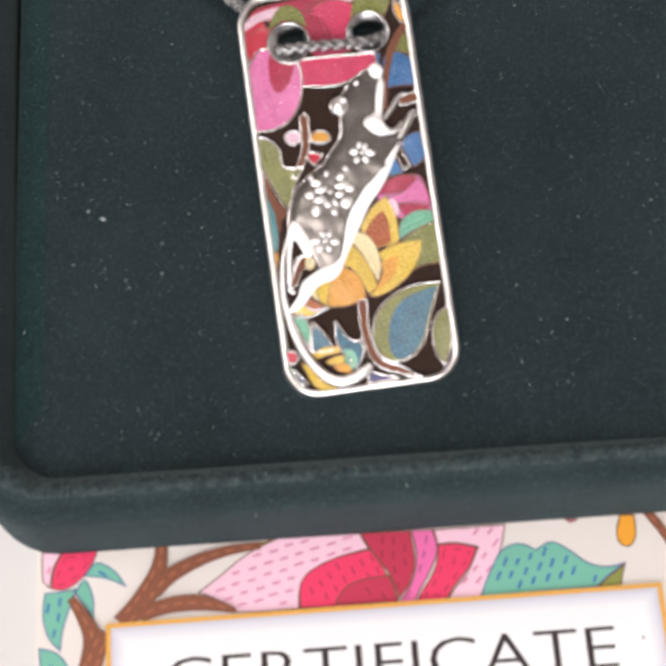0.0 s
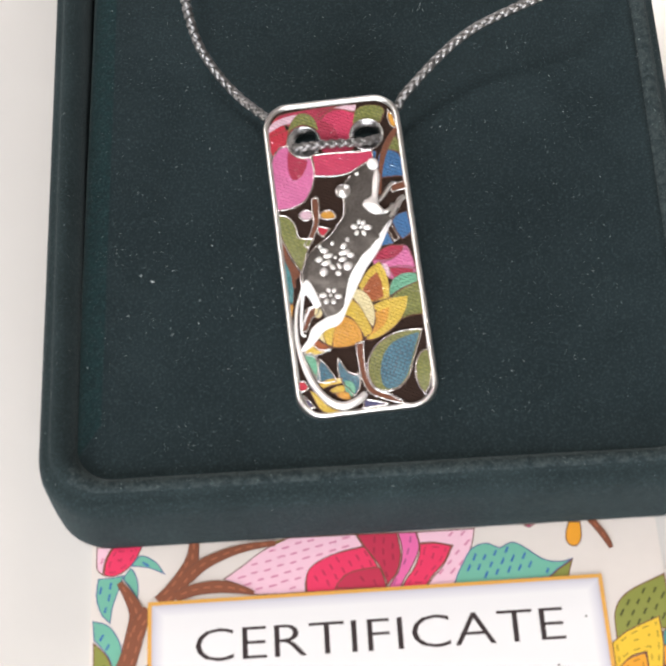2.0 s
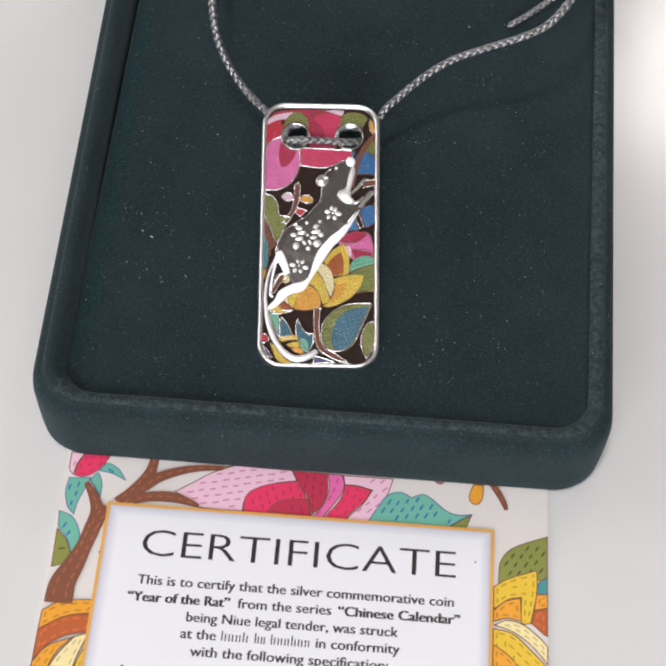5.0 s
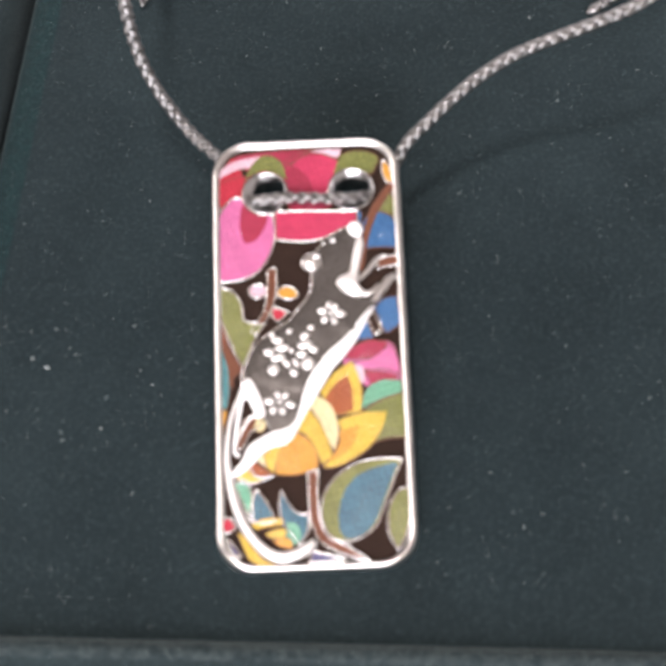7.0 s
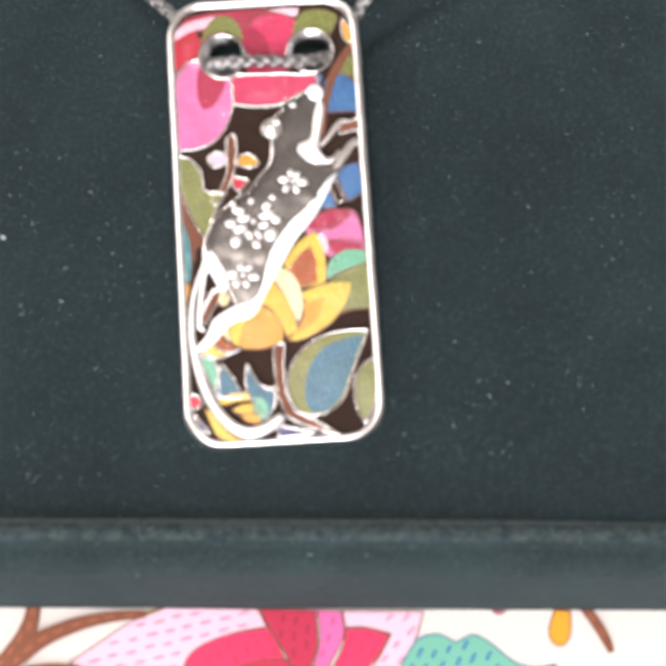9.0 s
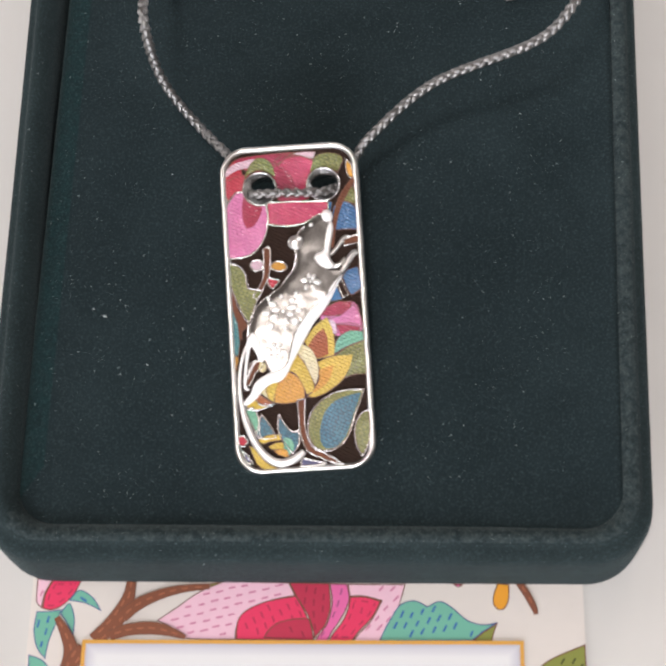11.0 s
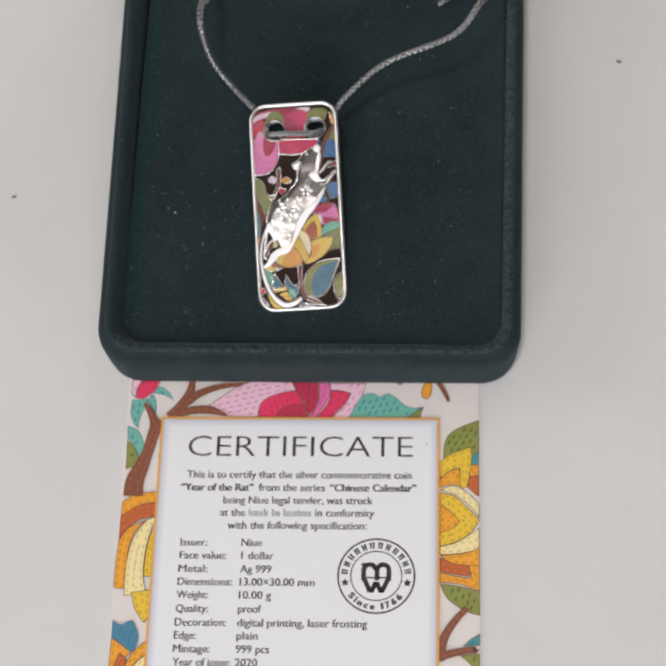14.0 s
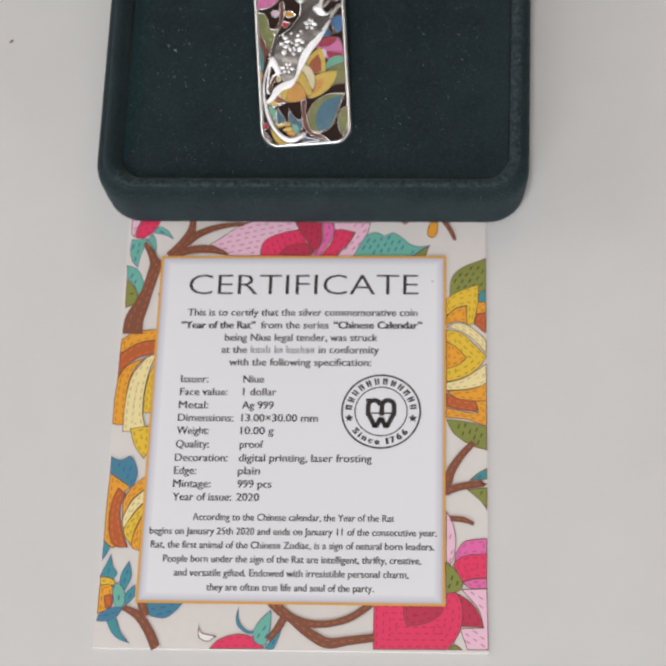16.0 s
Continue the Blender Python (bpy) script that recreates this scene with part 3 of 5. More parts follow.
    cell(p, "petal", "gold", False, [(-0.42, -4.53, 1), (0.29, -5.49), (0.88, -6.85), (1.07, -7.90), (0.35, -8.34, 1), (-0.05, -7.33), (-0.51, -6.51), (-1.10, -6.16, 1)])
    cell(p, "petal", "amber", False, [(-2.51, -8.86, 1), (-2.19, -7.37), (-1.11, -6.19, 1), (-0.31, -6.75), (0.16, -7.77), (0.18, -8.59, 1), (-0.82, -8.93), (-1.66, -8.98)])
    cell(p, "petal", "gold", False, [(-3.22, -7.57, 1), (-2.39, -6.87), (-1.77, -6.68, 1), (-2.23, -7.71), (-2.51, -8.86, 1), (-2.99, -8.46)])
    cell(p, "petal", "cream", False, [(-3.96, -7.67, 1), (-3.24, -7.23), (-3.12, -7.86), (-2.94, -8.57, 1), (-3.48, -8.08)])
    cell(p, "petal", "terracotta", False, [(-4.41, -8.09, 1), (-4.03, -7.67), (-3.50, -8.22), (-2.52, -8.90, 1), (-3.50, -9.03), (-4.13, -8.74)])
    cell(p, "petal", "gold", True, [(-4.84, -8.85, 1), (-4.36, -8.23), (-3.60, -9.02), (-2.52, -8.96, 1), (-3.53, -9.30), (-4.37, -9.39), (-4.82, -9.19, 1)])
    cell(p, "branch", "bark", True, [(-0.44, -8.78, 1), (0.17, -8.73, 1), (0.02, -10.40), (0.15, -11.94), (0.67, -13.02), (1.72, -13.54), (3.17, -14.54, 1), (2.13, -14.20), (0.97, -13.70), (0.12, -13.12), (-0.31, -11.88), (-0.44, -10.34)])
    cell(p, "leaf", "olive", True, [(5.29, -8.18, 1), (3.77, -8.14), (2.47, -8.43), (1.31, -9.12), (0.51, -10.20), (0.28, -11.45), (0.48, -12.43), (1.05, -13.08), (1.83, -13.22, 1), (2.61, -13.06), (3.54, -12.31), (4.26, -10.65)])
    cell(p, "petal", "petrol", False, [(5.14, -8.33, 1), (3.71, -8.61), (2.51, -9.12), (1.72, -10.03), (1.30, -11.26), (1.27, -12.47), (1.64, -13.12, 1), (2.58, -13.05), (3.48, -12.23), (4.09, -10.90)])
    cell(p, "leaf", "olive", True, [(5.61, -9.96, 1), (4.94, -10.27), (4.42, -11.18), (4.30, -12.28), (4.47, -13.24), (4.81, -13.83, 1), (5.27, -13.15), (5.64, -11.69)])
    cell(p, "petal", "mint", True, [(-5.04, -9.36, 1), (-4.35, -9.19), (-3.98, -9.98), (-3.93, -10.87), (-3.95, -11.82, 1), (-4.43, -10.87), (-4.78, -10.01)])
    cell(p, "petal", "petrol", True, [(-3.69, -9.79, 1), (-3.29, -10.28), (-2.77, -11.20), (-2.56, -11.87, 1), (-3.62, -11.86), (-4.18, -11.58, 1)])
    cell(p, "petal", "petrol", True, [(-2.15, -9.90, 1), (-1.85, -10.51), (-1.40, -11.23), (-0.86, -11.53, 1), (-0.55, -11.35, 1), (-0.60, -12.49), (-1.11, -13.30, 1), (-1.60, -12.60), (-2.17, -11.80, 1), (-2.27, -10.95)])
    cell(p, "petal", "mint", False, [(-1.94, -11.92, 1), (-1.40, -11.92), (-0.98, -12.44), (-1.08, -13.15), (-1.52, -13.50, 1), (-1.95, -12.97)])
    cell(p, "petal", "violet", True, [(-0.38, -13.76, 1), (1.65, -14.36, 1), (-0.50, -14.46, 1)])
    cell(p, "petal", "violet", True, [(-5.50, -12.80, 1), (-5.10, -13.25), (-4.60, -13.95, 1), (-5.10, -13.80)])
    cell(p, "petal", "gold", False, [(-4.10, -12.00, 1), (-3.26, -11.61), (-2.06, -11.60, 1), (-2.06, -12.08), (-3.07, -12.21), (-3.69, -12.39, 1)])
    cell(p, "petal", "gold", False, [(-3.25, -12.59, 1), (-2.55, -12.28), (-1.95, -12.29, 1), (-1.89, -12.84), (-2.89, -12.90)])
    cell(p, "petal", "amber", False, [(-2.77, -12.99, 1), (-2.08, -12.81), (-1.58, -13.02, 1), (-1.53, -13.63), (-2.42, -13.37)])
    cell(p, "petal", "gold", False, [(-4.94, -12.35, 1), (-4.39, -12.70), (-3.42, -13.97), (-2.31, -14.59, 1), (-3.22, -14.70), (-4.18, -14.20)])
    cell(p, "branch", "bark", False, [(5.56, 10.66, 1), (4.80, 9.84), (4.08, 8.72), (3.53, 6.91), (3.11, 4.49, 1), (3.47, 4.40, 1), (3.85, 6.51), (4.40, 8.10), (5.12, 9.36), (5.74, 10.24, 1)])
    cell(p, "branch", "bark", True, [(-4.38, -5.36, 1), (-3.84, -5.09), (-3.24, -5.34), (-3.50, -5.82), (-3.97, -6.10), (-4.49, -7.09), (-4.84, -7.21, 1), (-4.59, -6.29)])
    cell(p, "petal", "cream", False, [(-3.58, -5.12, 1), (-3.09, -5.19), (-2.96, -5.83), (-3.34, -6.19), (-3.78, -5.92, 1)])
    cell(p, "petal", "red", True, [(-5.78, -11.63, 1), (-5.31, -11.56), (-4.98, -12.11), (-5.28, -12.41), (-5.73, -12.28)])


def card_print(p):
    motif(p, "petal", "pale_pink", 70, False, [(-4.50, 5.64, 1), (-3.07, 5.54, 1), (-3.68, 4.23), (-3.87, 2.87, 1), (-4.43, 3.49)])
    motif(p, "petal", "rose", 75, False, [(-3.07, 5.54, 1), (-0.48, 5.52, 1), (-1.07, 4.18), (-1.99, 3.16), (-2.99, 2.70), (-3.84, 2.87, 1), (-3.68, 4.23)])
    motif(p, "leaf", "seafoam", -35, True, [(-1.53, 3.60, 1), (-0.67, 4.59), (0.62, 3.91), (1.48, 2.58, 1), (0.03, 3.30)])
    motif(p, "leaf", "seafoam", 75, True, [(-2.21, 2.46, 1), (-1.46, 3.41), (-0.86, 2.04), (-0.86, 0.26, 1), (-1.42, 1.33)])
    motif(p, "leaf", "seafoam", 80, True, [(-4.30, 2.61, 1), (-3.23, 2.64), (-2.05, 2.81, 1), (-2.55, 1.20), (-2.98, -0.29), (-3.14, -1.72, 1), (-3.97, -0.75), (-4.42, 0.87)])
    motif(p, "leaf", "seafoam", 65, True, [(-4.68, -1.28, 1), (-3.22, -1.89), (-2.24, -3.63), (-2.24, -5.22), (-2.76, -6.22, 1), (-3.38, -4.56), (-4.53, -3.09, 1)])
    motif(p, "leaf", "olive", 10, False, [(-4.58, -3.22, 1), (-3.38, -4.56), (-2.70, -6.22, 1), (-3.00, -7.08), (-4.46, -7.67, 1)])
    motif(p, "petal", "olive", 0, False, [(10.61, 5.13, 1), (12.10, 5.42, 1), (11.14, 4.79, 1)])
    motif(p, "petal", "pale_pink", 14, False, [(6.33, 1.79, 1), (8.02, 3.00), (9.89, 4.38), (12.10, 5.42, 1), (14.80, 5.36), (17.89, 5.31, 1), (18.50, 4.06, 1), (16.24, 3.57), (14.19, 2.61), (13.48, 1.34), (13.38, 0.31, 1), (10.64, 0.30), (8.81, 0.37, 1), (7.50, 1.24)])
    motif(p, "petal", "rose", (8.0, -1.0), False, [(13.38, 0.31, 1), (13.47, 1.80), (14.23, 2.78), (16.07, 3.62), (18.57, 4.09, 1), (19.42, 2.51), (20.28, 0.23, 1)])
    motif(p, "petal", "crimson", (10.0, -3.0), False, [(15.77, 0.42, 1), (16.81, 1.55), (18.33, 1.98), (19.73, 2.05, 1), (19.95, 1.39), (20.22, 0.24, 1)])
    motif(p, "petal", "crimson", (30.0, 3.0), False, [(17.89, 5.31, 1), (21.45, 5.22, 1), (21.61, 3.06), (21.11, 1.31), (20.23, 0.38, 1), (19.66, 2.13), (18.50, 4.06)])
    motif(p, "petal", "pink", (12.0, 6.5), False, [(21.45, 5.22, 1), (23.02, 5.17, 1), (23.25, 3.66), (22.47, 1.85), (21.37, 0.22, 1), (20.22, 0.24, 1), (21.22, 1.48), (21.67, 3.42)])
    motif(p, "petal", "pale_pink", 48, False, [(23.02, 5.17, 1), (28.14, 5.15, 1), (27.65, 3.33), (26.85, 1.59), (25.88, 0.21, 1), (23.51, 0.21, 1), (25.01, 1.73), (26.01, 3.60, 1), (24.44, 4.01), (23.24, 3.99, 1)])
    motif(p, "petal", "rose", 50, False, [(23.24, 3.99, 1), (24.61, 4.00), (26.01, 3.60, 1), (25.23, 2.07), (23.51, 0.21, 1), (21.40, 0.22, 1), (22.52, 1.63), (23.10, 2.95)])
    motif(p, "leaf", "seafoam", 64, True, [(25.88, 0.24, 1), (26.78, 1.96), (27.65, 3.26), (28.91, 3.67), (30.02, 3.12, 1), (31.13, 3.61), (32.17, 3.06), (33.53, 1.88), (34.81, 1.50), (36.15, 1.72, 1), (35.08, 0.98), (33.89, 0.29, 1)])
    motif(p, "leaf", "olive", 0, False, [(33.82, 0.26, 1), (35.08, 0.98), (36.15, 1.72, 1), (35.59, 0.27, 1)])
    motif(p, "berry", "amber", 80, False, [(36.16, 5.23, 1), (37.21, 5.15, 1), (37.14, 3.70), (36.75, 2.93), (36.27, 2.79), (35.79, 3.19), (35.76, 4.09)])
    motif(p, "petal", "pink", 0, False, [(32.22, 5.20, 1), (32.72, 4.84), (33.28, 5.16, 1)])
    motif(p, "leaf", "olive", 60, False, [(38.74, -5.90, 1), (38.96, -3.38), (40.26, -1.74), (43.77, -0.16, 1), (43.74, -5.40), (42.50, -5.27)])
    motif(p, "petal", "gold", 60, False, [(38.29, -6.27, 1), (39.70, -5.27), (42.57, -4.08, 1), (42.55, -6.65), (41.98, -9.99, 1), (41.03, -9.99), (40.98, -7.27, 1), (39.70, -7.64), (38.30, -8.88, 1)])
    motif(p, "petal", "amber", 10, False, [(38.30, -8.88, 1), (39.42, -7.77), (40.98, -7.27, 1), (41.09, -9.87, 1), (39.70, -9.62), (38.30, -10.12, 1)])
    motif(p, "petal", "teal", 0, False, [(42.61, -5.52, 1), (43.74, -4.52, 1), (43.73, -6.77, 1), (42.44, -6.77, 1)])
    motif(p, "petal", "amber", 0, False, [(42.44, -6.77, 1), (43.73, -6.65, 1), (43.72, -8.20, 1), (42.21, -8.57, 1)])
    motif(p, "petal", "terracotta", 70, False, [(42.21, -8.57, 1), (43.72, -8.14, 1), (43.70, -11.22), (41.98, -9.99, 1)])
    motif(p, "petal", "cream", -25, False, [(38.30, -10.42, 1), (39.70, -9.75), (41.20, -10.11), (42.75, -11.34), (43.69, -12.44, 1), (43.68, -14.39, 1), (42.08, -12.44), (40.25, -11.04)])
    motif(p, "petal", "gold", -40, False, [(38.30, -10.73, 1), (40.25, -11.16), (41.97, -12.75), (43.67, -14.57, 1), (42.45, -16.32), (40.52, -17.65), (38.33, -18.25, 1)])
    motif(p, "petal", "amber", -35, False, [(38.31, -12.39, 1), (39.70, -13.30), (41.02, -14.76, 1), (39.86, -15.85), (38.32, -16.39, 1)])
    motif(p, "petal", "cream", 25, False, [(38.33, -18.25, 1), (40.52, -17.65), (43.67, -15.54, 1), (43.65, -18.18), (41.62, -19.14), (38.33, -19.45, 1)])
    motif(p, "petal", "amber", 10, False, [(38.33, -19.45, 1), (41.62, -19.14), (43.65, -18.30, 1), (43.63, -20.85, 1), (41.61, -20.86), (39.70, -20.51)])
    motif(p, "petal", "terracotta", -15, False, [(38.33, -19.69, 1), (39.97, -20.51), (42.16, -20.92), (42.37, -22.39, 1), (40.52, -22.17), (38.34, -21.70, 1)])
    motif(p, "petal", "amber", -10, False, [(38.34, -21.76, 1), (40.52, -22.28), (42.37, -22.39), (42.05, -20.86, 1), (43.63, -20.74, 1), (43.61, -24.38, 1), (41.06, -23.46), (38.34, -23.18, 1)])
    motif(p, "leaf", "olive", 70, False, [(38.34, -23.35, 1), (41.06, -23.69), (43.61, -24.38, 1), (43.59, -27.64, 1), (41.49, -26.95), (39.32, -25.34)])
    motif(p, "leaf", "olive", 70, False, [(40.93, -32.86, 1), (43.55, -32.61, 1), (43.53, -35.66, 1), (42.63, -34.37)])
    motif(p, "leaf", "teal", 40, False, [(41.26, -31.72, 1), (42.39, -30.69), (43.57, -29.99, 1), (43.56, -31.54, 1)])
    motif(p, "petal", "pale_pink", 75, False, [(38.37, -35.70, 1), (39.23, -37.20), (39.65, -39.42), (39.44, -41.63), (38.92, -42.84, 1), (38.39, -42.30, 1)])
    motif(p, "petal", "pink", 15, False, [(39.60, -41.19, 1), (40.76, -39.69), (43.51, -39.28, 1), (43.49, -41.59, 1), (41.28, -41.50), (39.44, -42.45, 1)])
    motif(p, "petal", "rose", 5, False, [(39.23, -42.73, 1), (40.50, -41.62), (43.49, -41.26, 1), (43.47, -44.43, 1), (41.64, -44.56), (40.39, -45.00, 1)])
    motif(p, "petal", "pink", 5, False, [(40.39, -45.00, 1), (41.64, -44.56), (43.47, -44.43, 1), (43.46, -45.73, 1), (41.53, -45.80)])
    motif(p, "petal", "pale_pink", -35, False, [(40.23, -45.87, 1), (43.46, -45.73, 1), (43.61, -53.44, 1), (41.00, -53.47, 1), (40.07, -50.79, 1), (42.96, -50.65, 1), (42.30, -48.37)])
    motif(p, "petal", "crimson", 60, False, [(39.86, -46.36, 1), (41.42, -47.47), (42.46, -48.90), (43.02, -50.65, 1), (40.17, -50.58, 1)])
    motif(p, "leaf", "olive", 75, False, [(38.29, -42.30, 1), (39.55, -43.38), (40.49, -45.00), (40.07, -46.09), (38.40, -46.54, 1)])
    motif(p, "petal", "rose", 78, False, [(29.53, -47.71, 1), (38.41, -47.83, 1), (38.51, -46.43), (39.76, -46.31, 1), (40.44, -48.13), (40.28, -50.68), (39.45, -52.49), (38.53, -53.50, 1), (29.55, -53.57, 1)])
    motif(p, "petal", "crimson", 80, False, [(33.20, -47.78, 1), (38.10, -47.83, 1), (37.89, -49.01), (36.08, -50.21), (33.65, -50.66, 1), (33.21, -49.28)])
    motif(p, "leaf", "olive", 0, False, [(38.63, -53.50, 1), (39.45, -52.81), (40.48, -53.48, 1)])
    motif(p, "petal", "rose", 75, False, [(9.46, -53.78, 1), (10.59, -52.60), (12.65, -51.88), (14.76, -52.17), (16.40, -53.69, 1)])
    motif(p, "leaf", "white", 0, False, [(8.11, -50.55, 1), (8.49, -51.72), (10.41, -52.12, 1), (9.30, -52.88), (8.10, -52.26)])
    motif(p, "leaf", "teal", 70, True, [(12.94, -48.34, 1), (13.03, -50.06), (14.04, -51.33), (15.30, -51.31, 1), (14.38, -51.86), (12.98, -51.02), (12.60, -49.79)])
    motif(p, "leaf", "seafoam", 60, True, [(16.97, -48.72, 1), (16.96, -50.81), (16.43, -53.21), (15.06, -52.91, 1), (14.79, -51.64), (15.56, -50.13)])
    motif(p, "leaf", "teal", 60, True, [(18.33, -51.17, 1), (17.92, -52.56), (17.29, -53.78), (16.24, -53.64, 1), (17.14, -52.57)])
    motif(p, "leaf", "petrol", 15, True, [(1.24, -47.71, 1), (6.13, -47.76, 1), (5.10, -49.08), (3.74, -50.01), (1.81, -49.76, 1)])
    motif(p, "leaf", "teal", 70, True, [(-3.51, -41.82, 1), (-3.16, -43.43), (-2.56, -44.25), (-3.02, -45.25, 1), (-4.13, -44.71), (-4.77, -44.82, 1), (-4.32, -43.72)])
    motif(p, "leaf", "teal", 75, True, [(-1.18, -42.69, 1), (-0.70, -44.67), (-1.41, -46.54, 1), (-2.13, -45.62), (-2.02, -44.25)])
    motif(p, "petal", "gold", -10, False, [(-4.72, -44.82, 1), (-3.36, -44.92), (-2.65, -45.79), (-4.57, -45.92, 1)])
    motif(p, "petal", "amber", 80, False, [(-4.68, -45.92, 1), (-3.19, -45.80), (-2.82, -47.65), (-3.05, -48.74), (-4.68, -49.62, 1)])
    motif(p, "petal", "terracotta", 30, False, [(-4.03, -47.23, 1), (-2.97, -47.11), (-2.86, -48.52, 1), (-3.68, -48.85)])
    motif(p, "leaf", "seafoam", 85, True, [(-3.02, -46.56, 1), (-2.56, -45.57), (-1.65, -46.22), (-1.23, -47.52), (-1.56, -48.72, 1), (-2.53, -48.62)])
    motif(p, "leaf", "teal", 60, True, [(-0.19, -45.76, 1), (-0.18, -47.29), (-1.15, -48.50, 1), (-1.44, -47.52), (-1.09, -46.54)])
    motif(p, "leaf", "petrol", 15, True, [(-4.72, -50.49, 1), (-4.47, -49.62), (-2.95, -48.74), (-1.46, -48.61, 1), (-2.11, -49.81), (-3.44, -50.47)])
    motif(p, "leaf", "teal", 60, True, [(-3.44, -50.47, 1), (-2.30, -50.08), (-1.53, -51.84), (-0.31, -53.27, 1), (-1.78, -52.70), (-2.81, -51.75)])
    motif(p, "leaf", "teal", 40, True, [(-4.64, -39.94, 1), (-3.61, -40.60, 1), (-3.96, -41.61), (-4.62, -42.72, 1)])
    motif(p, "petal", "amber", 20, False, [(-4.55, -12.38, 1), (-2.81, -11.26), (0.35, -10.82, 1), (0.29, -12.37, 1), (-2.12, -12.87), (-4.61, -14.47, 1)])
    motif(p, "petal", "terracotta", 25, False, [(-4.61, -14.47, 1), (-2.40, -12.87), (0.29, -12.37, 1), (0.31, -14.34, 1), (-1.96, -14.96), (-3.57, -16.19), (-4.62, -17.83, 1)])
    motif(p, "petal", "amber", 70, False, [(-4.62, -17.83, 1), (-3.46, -16.07), (-1.06, -14.90, 1), (-2.50, -16.79), (-3.20, -19.46), (-3.27, -24.25), (-5.06, -24.26, 1)])
    motif(p, "petal", "cream", 75, False, [(-1.06, -14.90, 1), (0.31, -14.34, 1), (-0.55, -17.34), (-0.91, -20.06), (-0.93, -22.75), (-0.65, -25.12), (-3.40, -25.43, 1), (-3.39, -21.27), (-2.78, -17.65)])
    motif(p, "petal", "gold", 80, False, [(0.27, -15.32, 1), (-0.53, -17.52), (-0.90, -20.18), (-0.93, -22.81, 1), (0.46, -22.75, 1)])
    motif(p, "petal", "gold", 75, False, [(-2.44, -24.96, 1), (0.20, -24.53, 1), (0.21, -27.76), (-0.35, -29.17, 1), (-1.70, -27.31)])
    motif(p, "leaf", "petrol", 75, True, [(-4.57, -28.79, 1), (-3.37, -29.30), (-1.92, -28.83), (-1.00, -30.80), (-1.30, -32.53), (-1.92, -33.11, 1), (-3.16, -31.97), (-4.55, -31.05, 1)])
    motif(p, "petal", "amber", 75, False, [(-4.55, -31.05, 1), (-3.16, -31.97), (-1.71, -32.99, 1), (-2.82, -34.15), (-3.35, -36.43), (-3.15, -40.93), (-4.63, -40.11, 1), (-4.65, -35.87)])
    motif(p, "petal", "terracotta", 80, False, [(-3.30, -33.00, 1), (-2.24, -33.91, 1), (-2.80, -35.86), (-2.36, -38.68), (-1.47, -40.97, 1), (-2.99, -40.93), (-3.90, -39.71), (-4.21, -37.29), (-3.98, -34.73)])
    motif(p, "petal", "amber", 50, False, [(0.14, -31.37, 1), (-1.60, -32.99), (-2.54, -35.00), (-2.47, -37.22, 1), (-1.46, -34.82), (0.17, -33.21, 1)])
    motif(p, "petal", "cream", 50, False, [(0.17, -33.21, 1), (-1.46, -34.82), (-2.47, -37.22), (-2.24, -38.79, 1), (-1.16, -36.64), (0.19, -34.92, 1)])
    motif(p, "petal", "gold", 55, False, [(0.19, -34.92, 1), (-1.16, -36.64), (-2.24, -38.79), (-1.11, -40.80, 1), (-0.73, -38.67), (0.10, -36.63, 1)])
    motif(p, "petal", "amber", 60, False, [(0.10, -36.63, 1), (-0.73, -38.67), (-1.11, -40.80), (0.02, -41.46, 1)])
    stroke(p, "bark", [(-2.43, 2.03, 0.55), (-1.52, 0.53, 0.98), (-0.91, -1.09, 1.34), (-1.12, -3.10, 1.58), (-1.63, -5.23, 1.57), (-2.31, -7.34, 2.05), (-3.06, -9.44, 2.53), (-3.13, -11.53, 2.70)])
    stroke(p, "bark", [(0.17, -0.75, 1.22), (-0.51, -1.56, 1.34), (-0.96, -2.83, 1.46)])
    stroke(p, "bark", [(1.01, -0.06, 1.33), (2.33, 1.19, 1.54), (3.49, 2.97, 1.41), (3.86, 4.39, 1.01), (3.96, 5.56, 0.88)])
    stroke(p, "bark", [(3.33, 2.09, 1.20), (4.67, 3.25, 1.14), (6.69, 4.18, 0.94), (8.72, 4.68, 0.74), (10.91, 4.88, 0.54)])
    stroke(p, "bark", [(2.33, 0.38, 1.00), (4.00, 0.93, 1.13), (6.00, 1.07, 1.20), (7.66, 0.73, 0.86), (8.98, 0.25, 0.40)])
    stroke(p, "bark", [(37.97, 5.39, 0.66), (38.75, 4.12, 0.66), (39.27, 3.00, 0.56), (39.45, 2.37, 0.36)])
    stroke(p, "bark", [(38.15, -33.56, 1.39), (38.90, -30.71, 1.18), (40.24, -28.46, 0.97), (41.86, -26.60, 0.81)])
    stroke(p, "bark", [(38.15, -33.28, 1.07), (39.70, -32.70, 1.02), (41.58, -32.29, 0.91), (43.72, -32.05, 0.85)])
    stroke(p, "bark", [(38.91, -36.76, 0.69), (40.50, -36.91, 0.74), (41.88, -37.46, 0.48)])
    stroke(p, "bark", [(16.92, -47.64, 1.48), (18.84, -49.45, 1.26), (21.23, -50.39, 1.05), (23.85, -50.46, 0.94), (26.44, -49.79, 0.94), (28.50, -48.48, 0.94), (29.53, -47.50, 0.94)])
    stroke(p, "bark", [(19.65, -49.98, 1.15), (21.54, -51.55, 1.25), (23.93, -52.85, 1.35), (26.52, -52.55, 1.14), (29.72, -52.09, 1.04)])
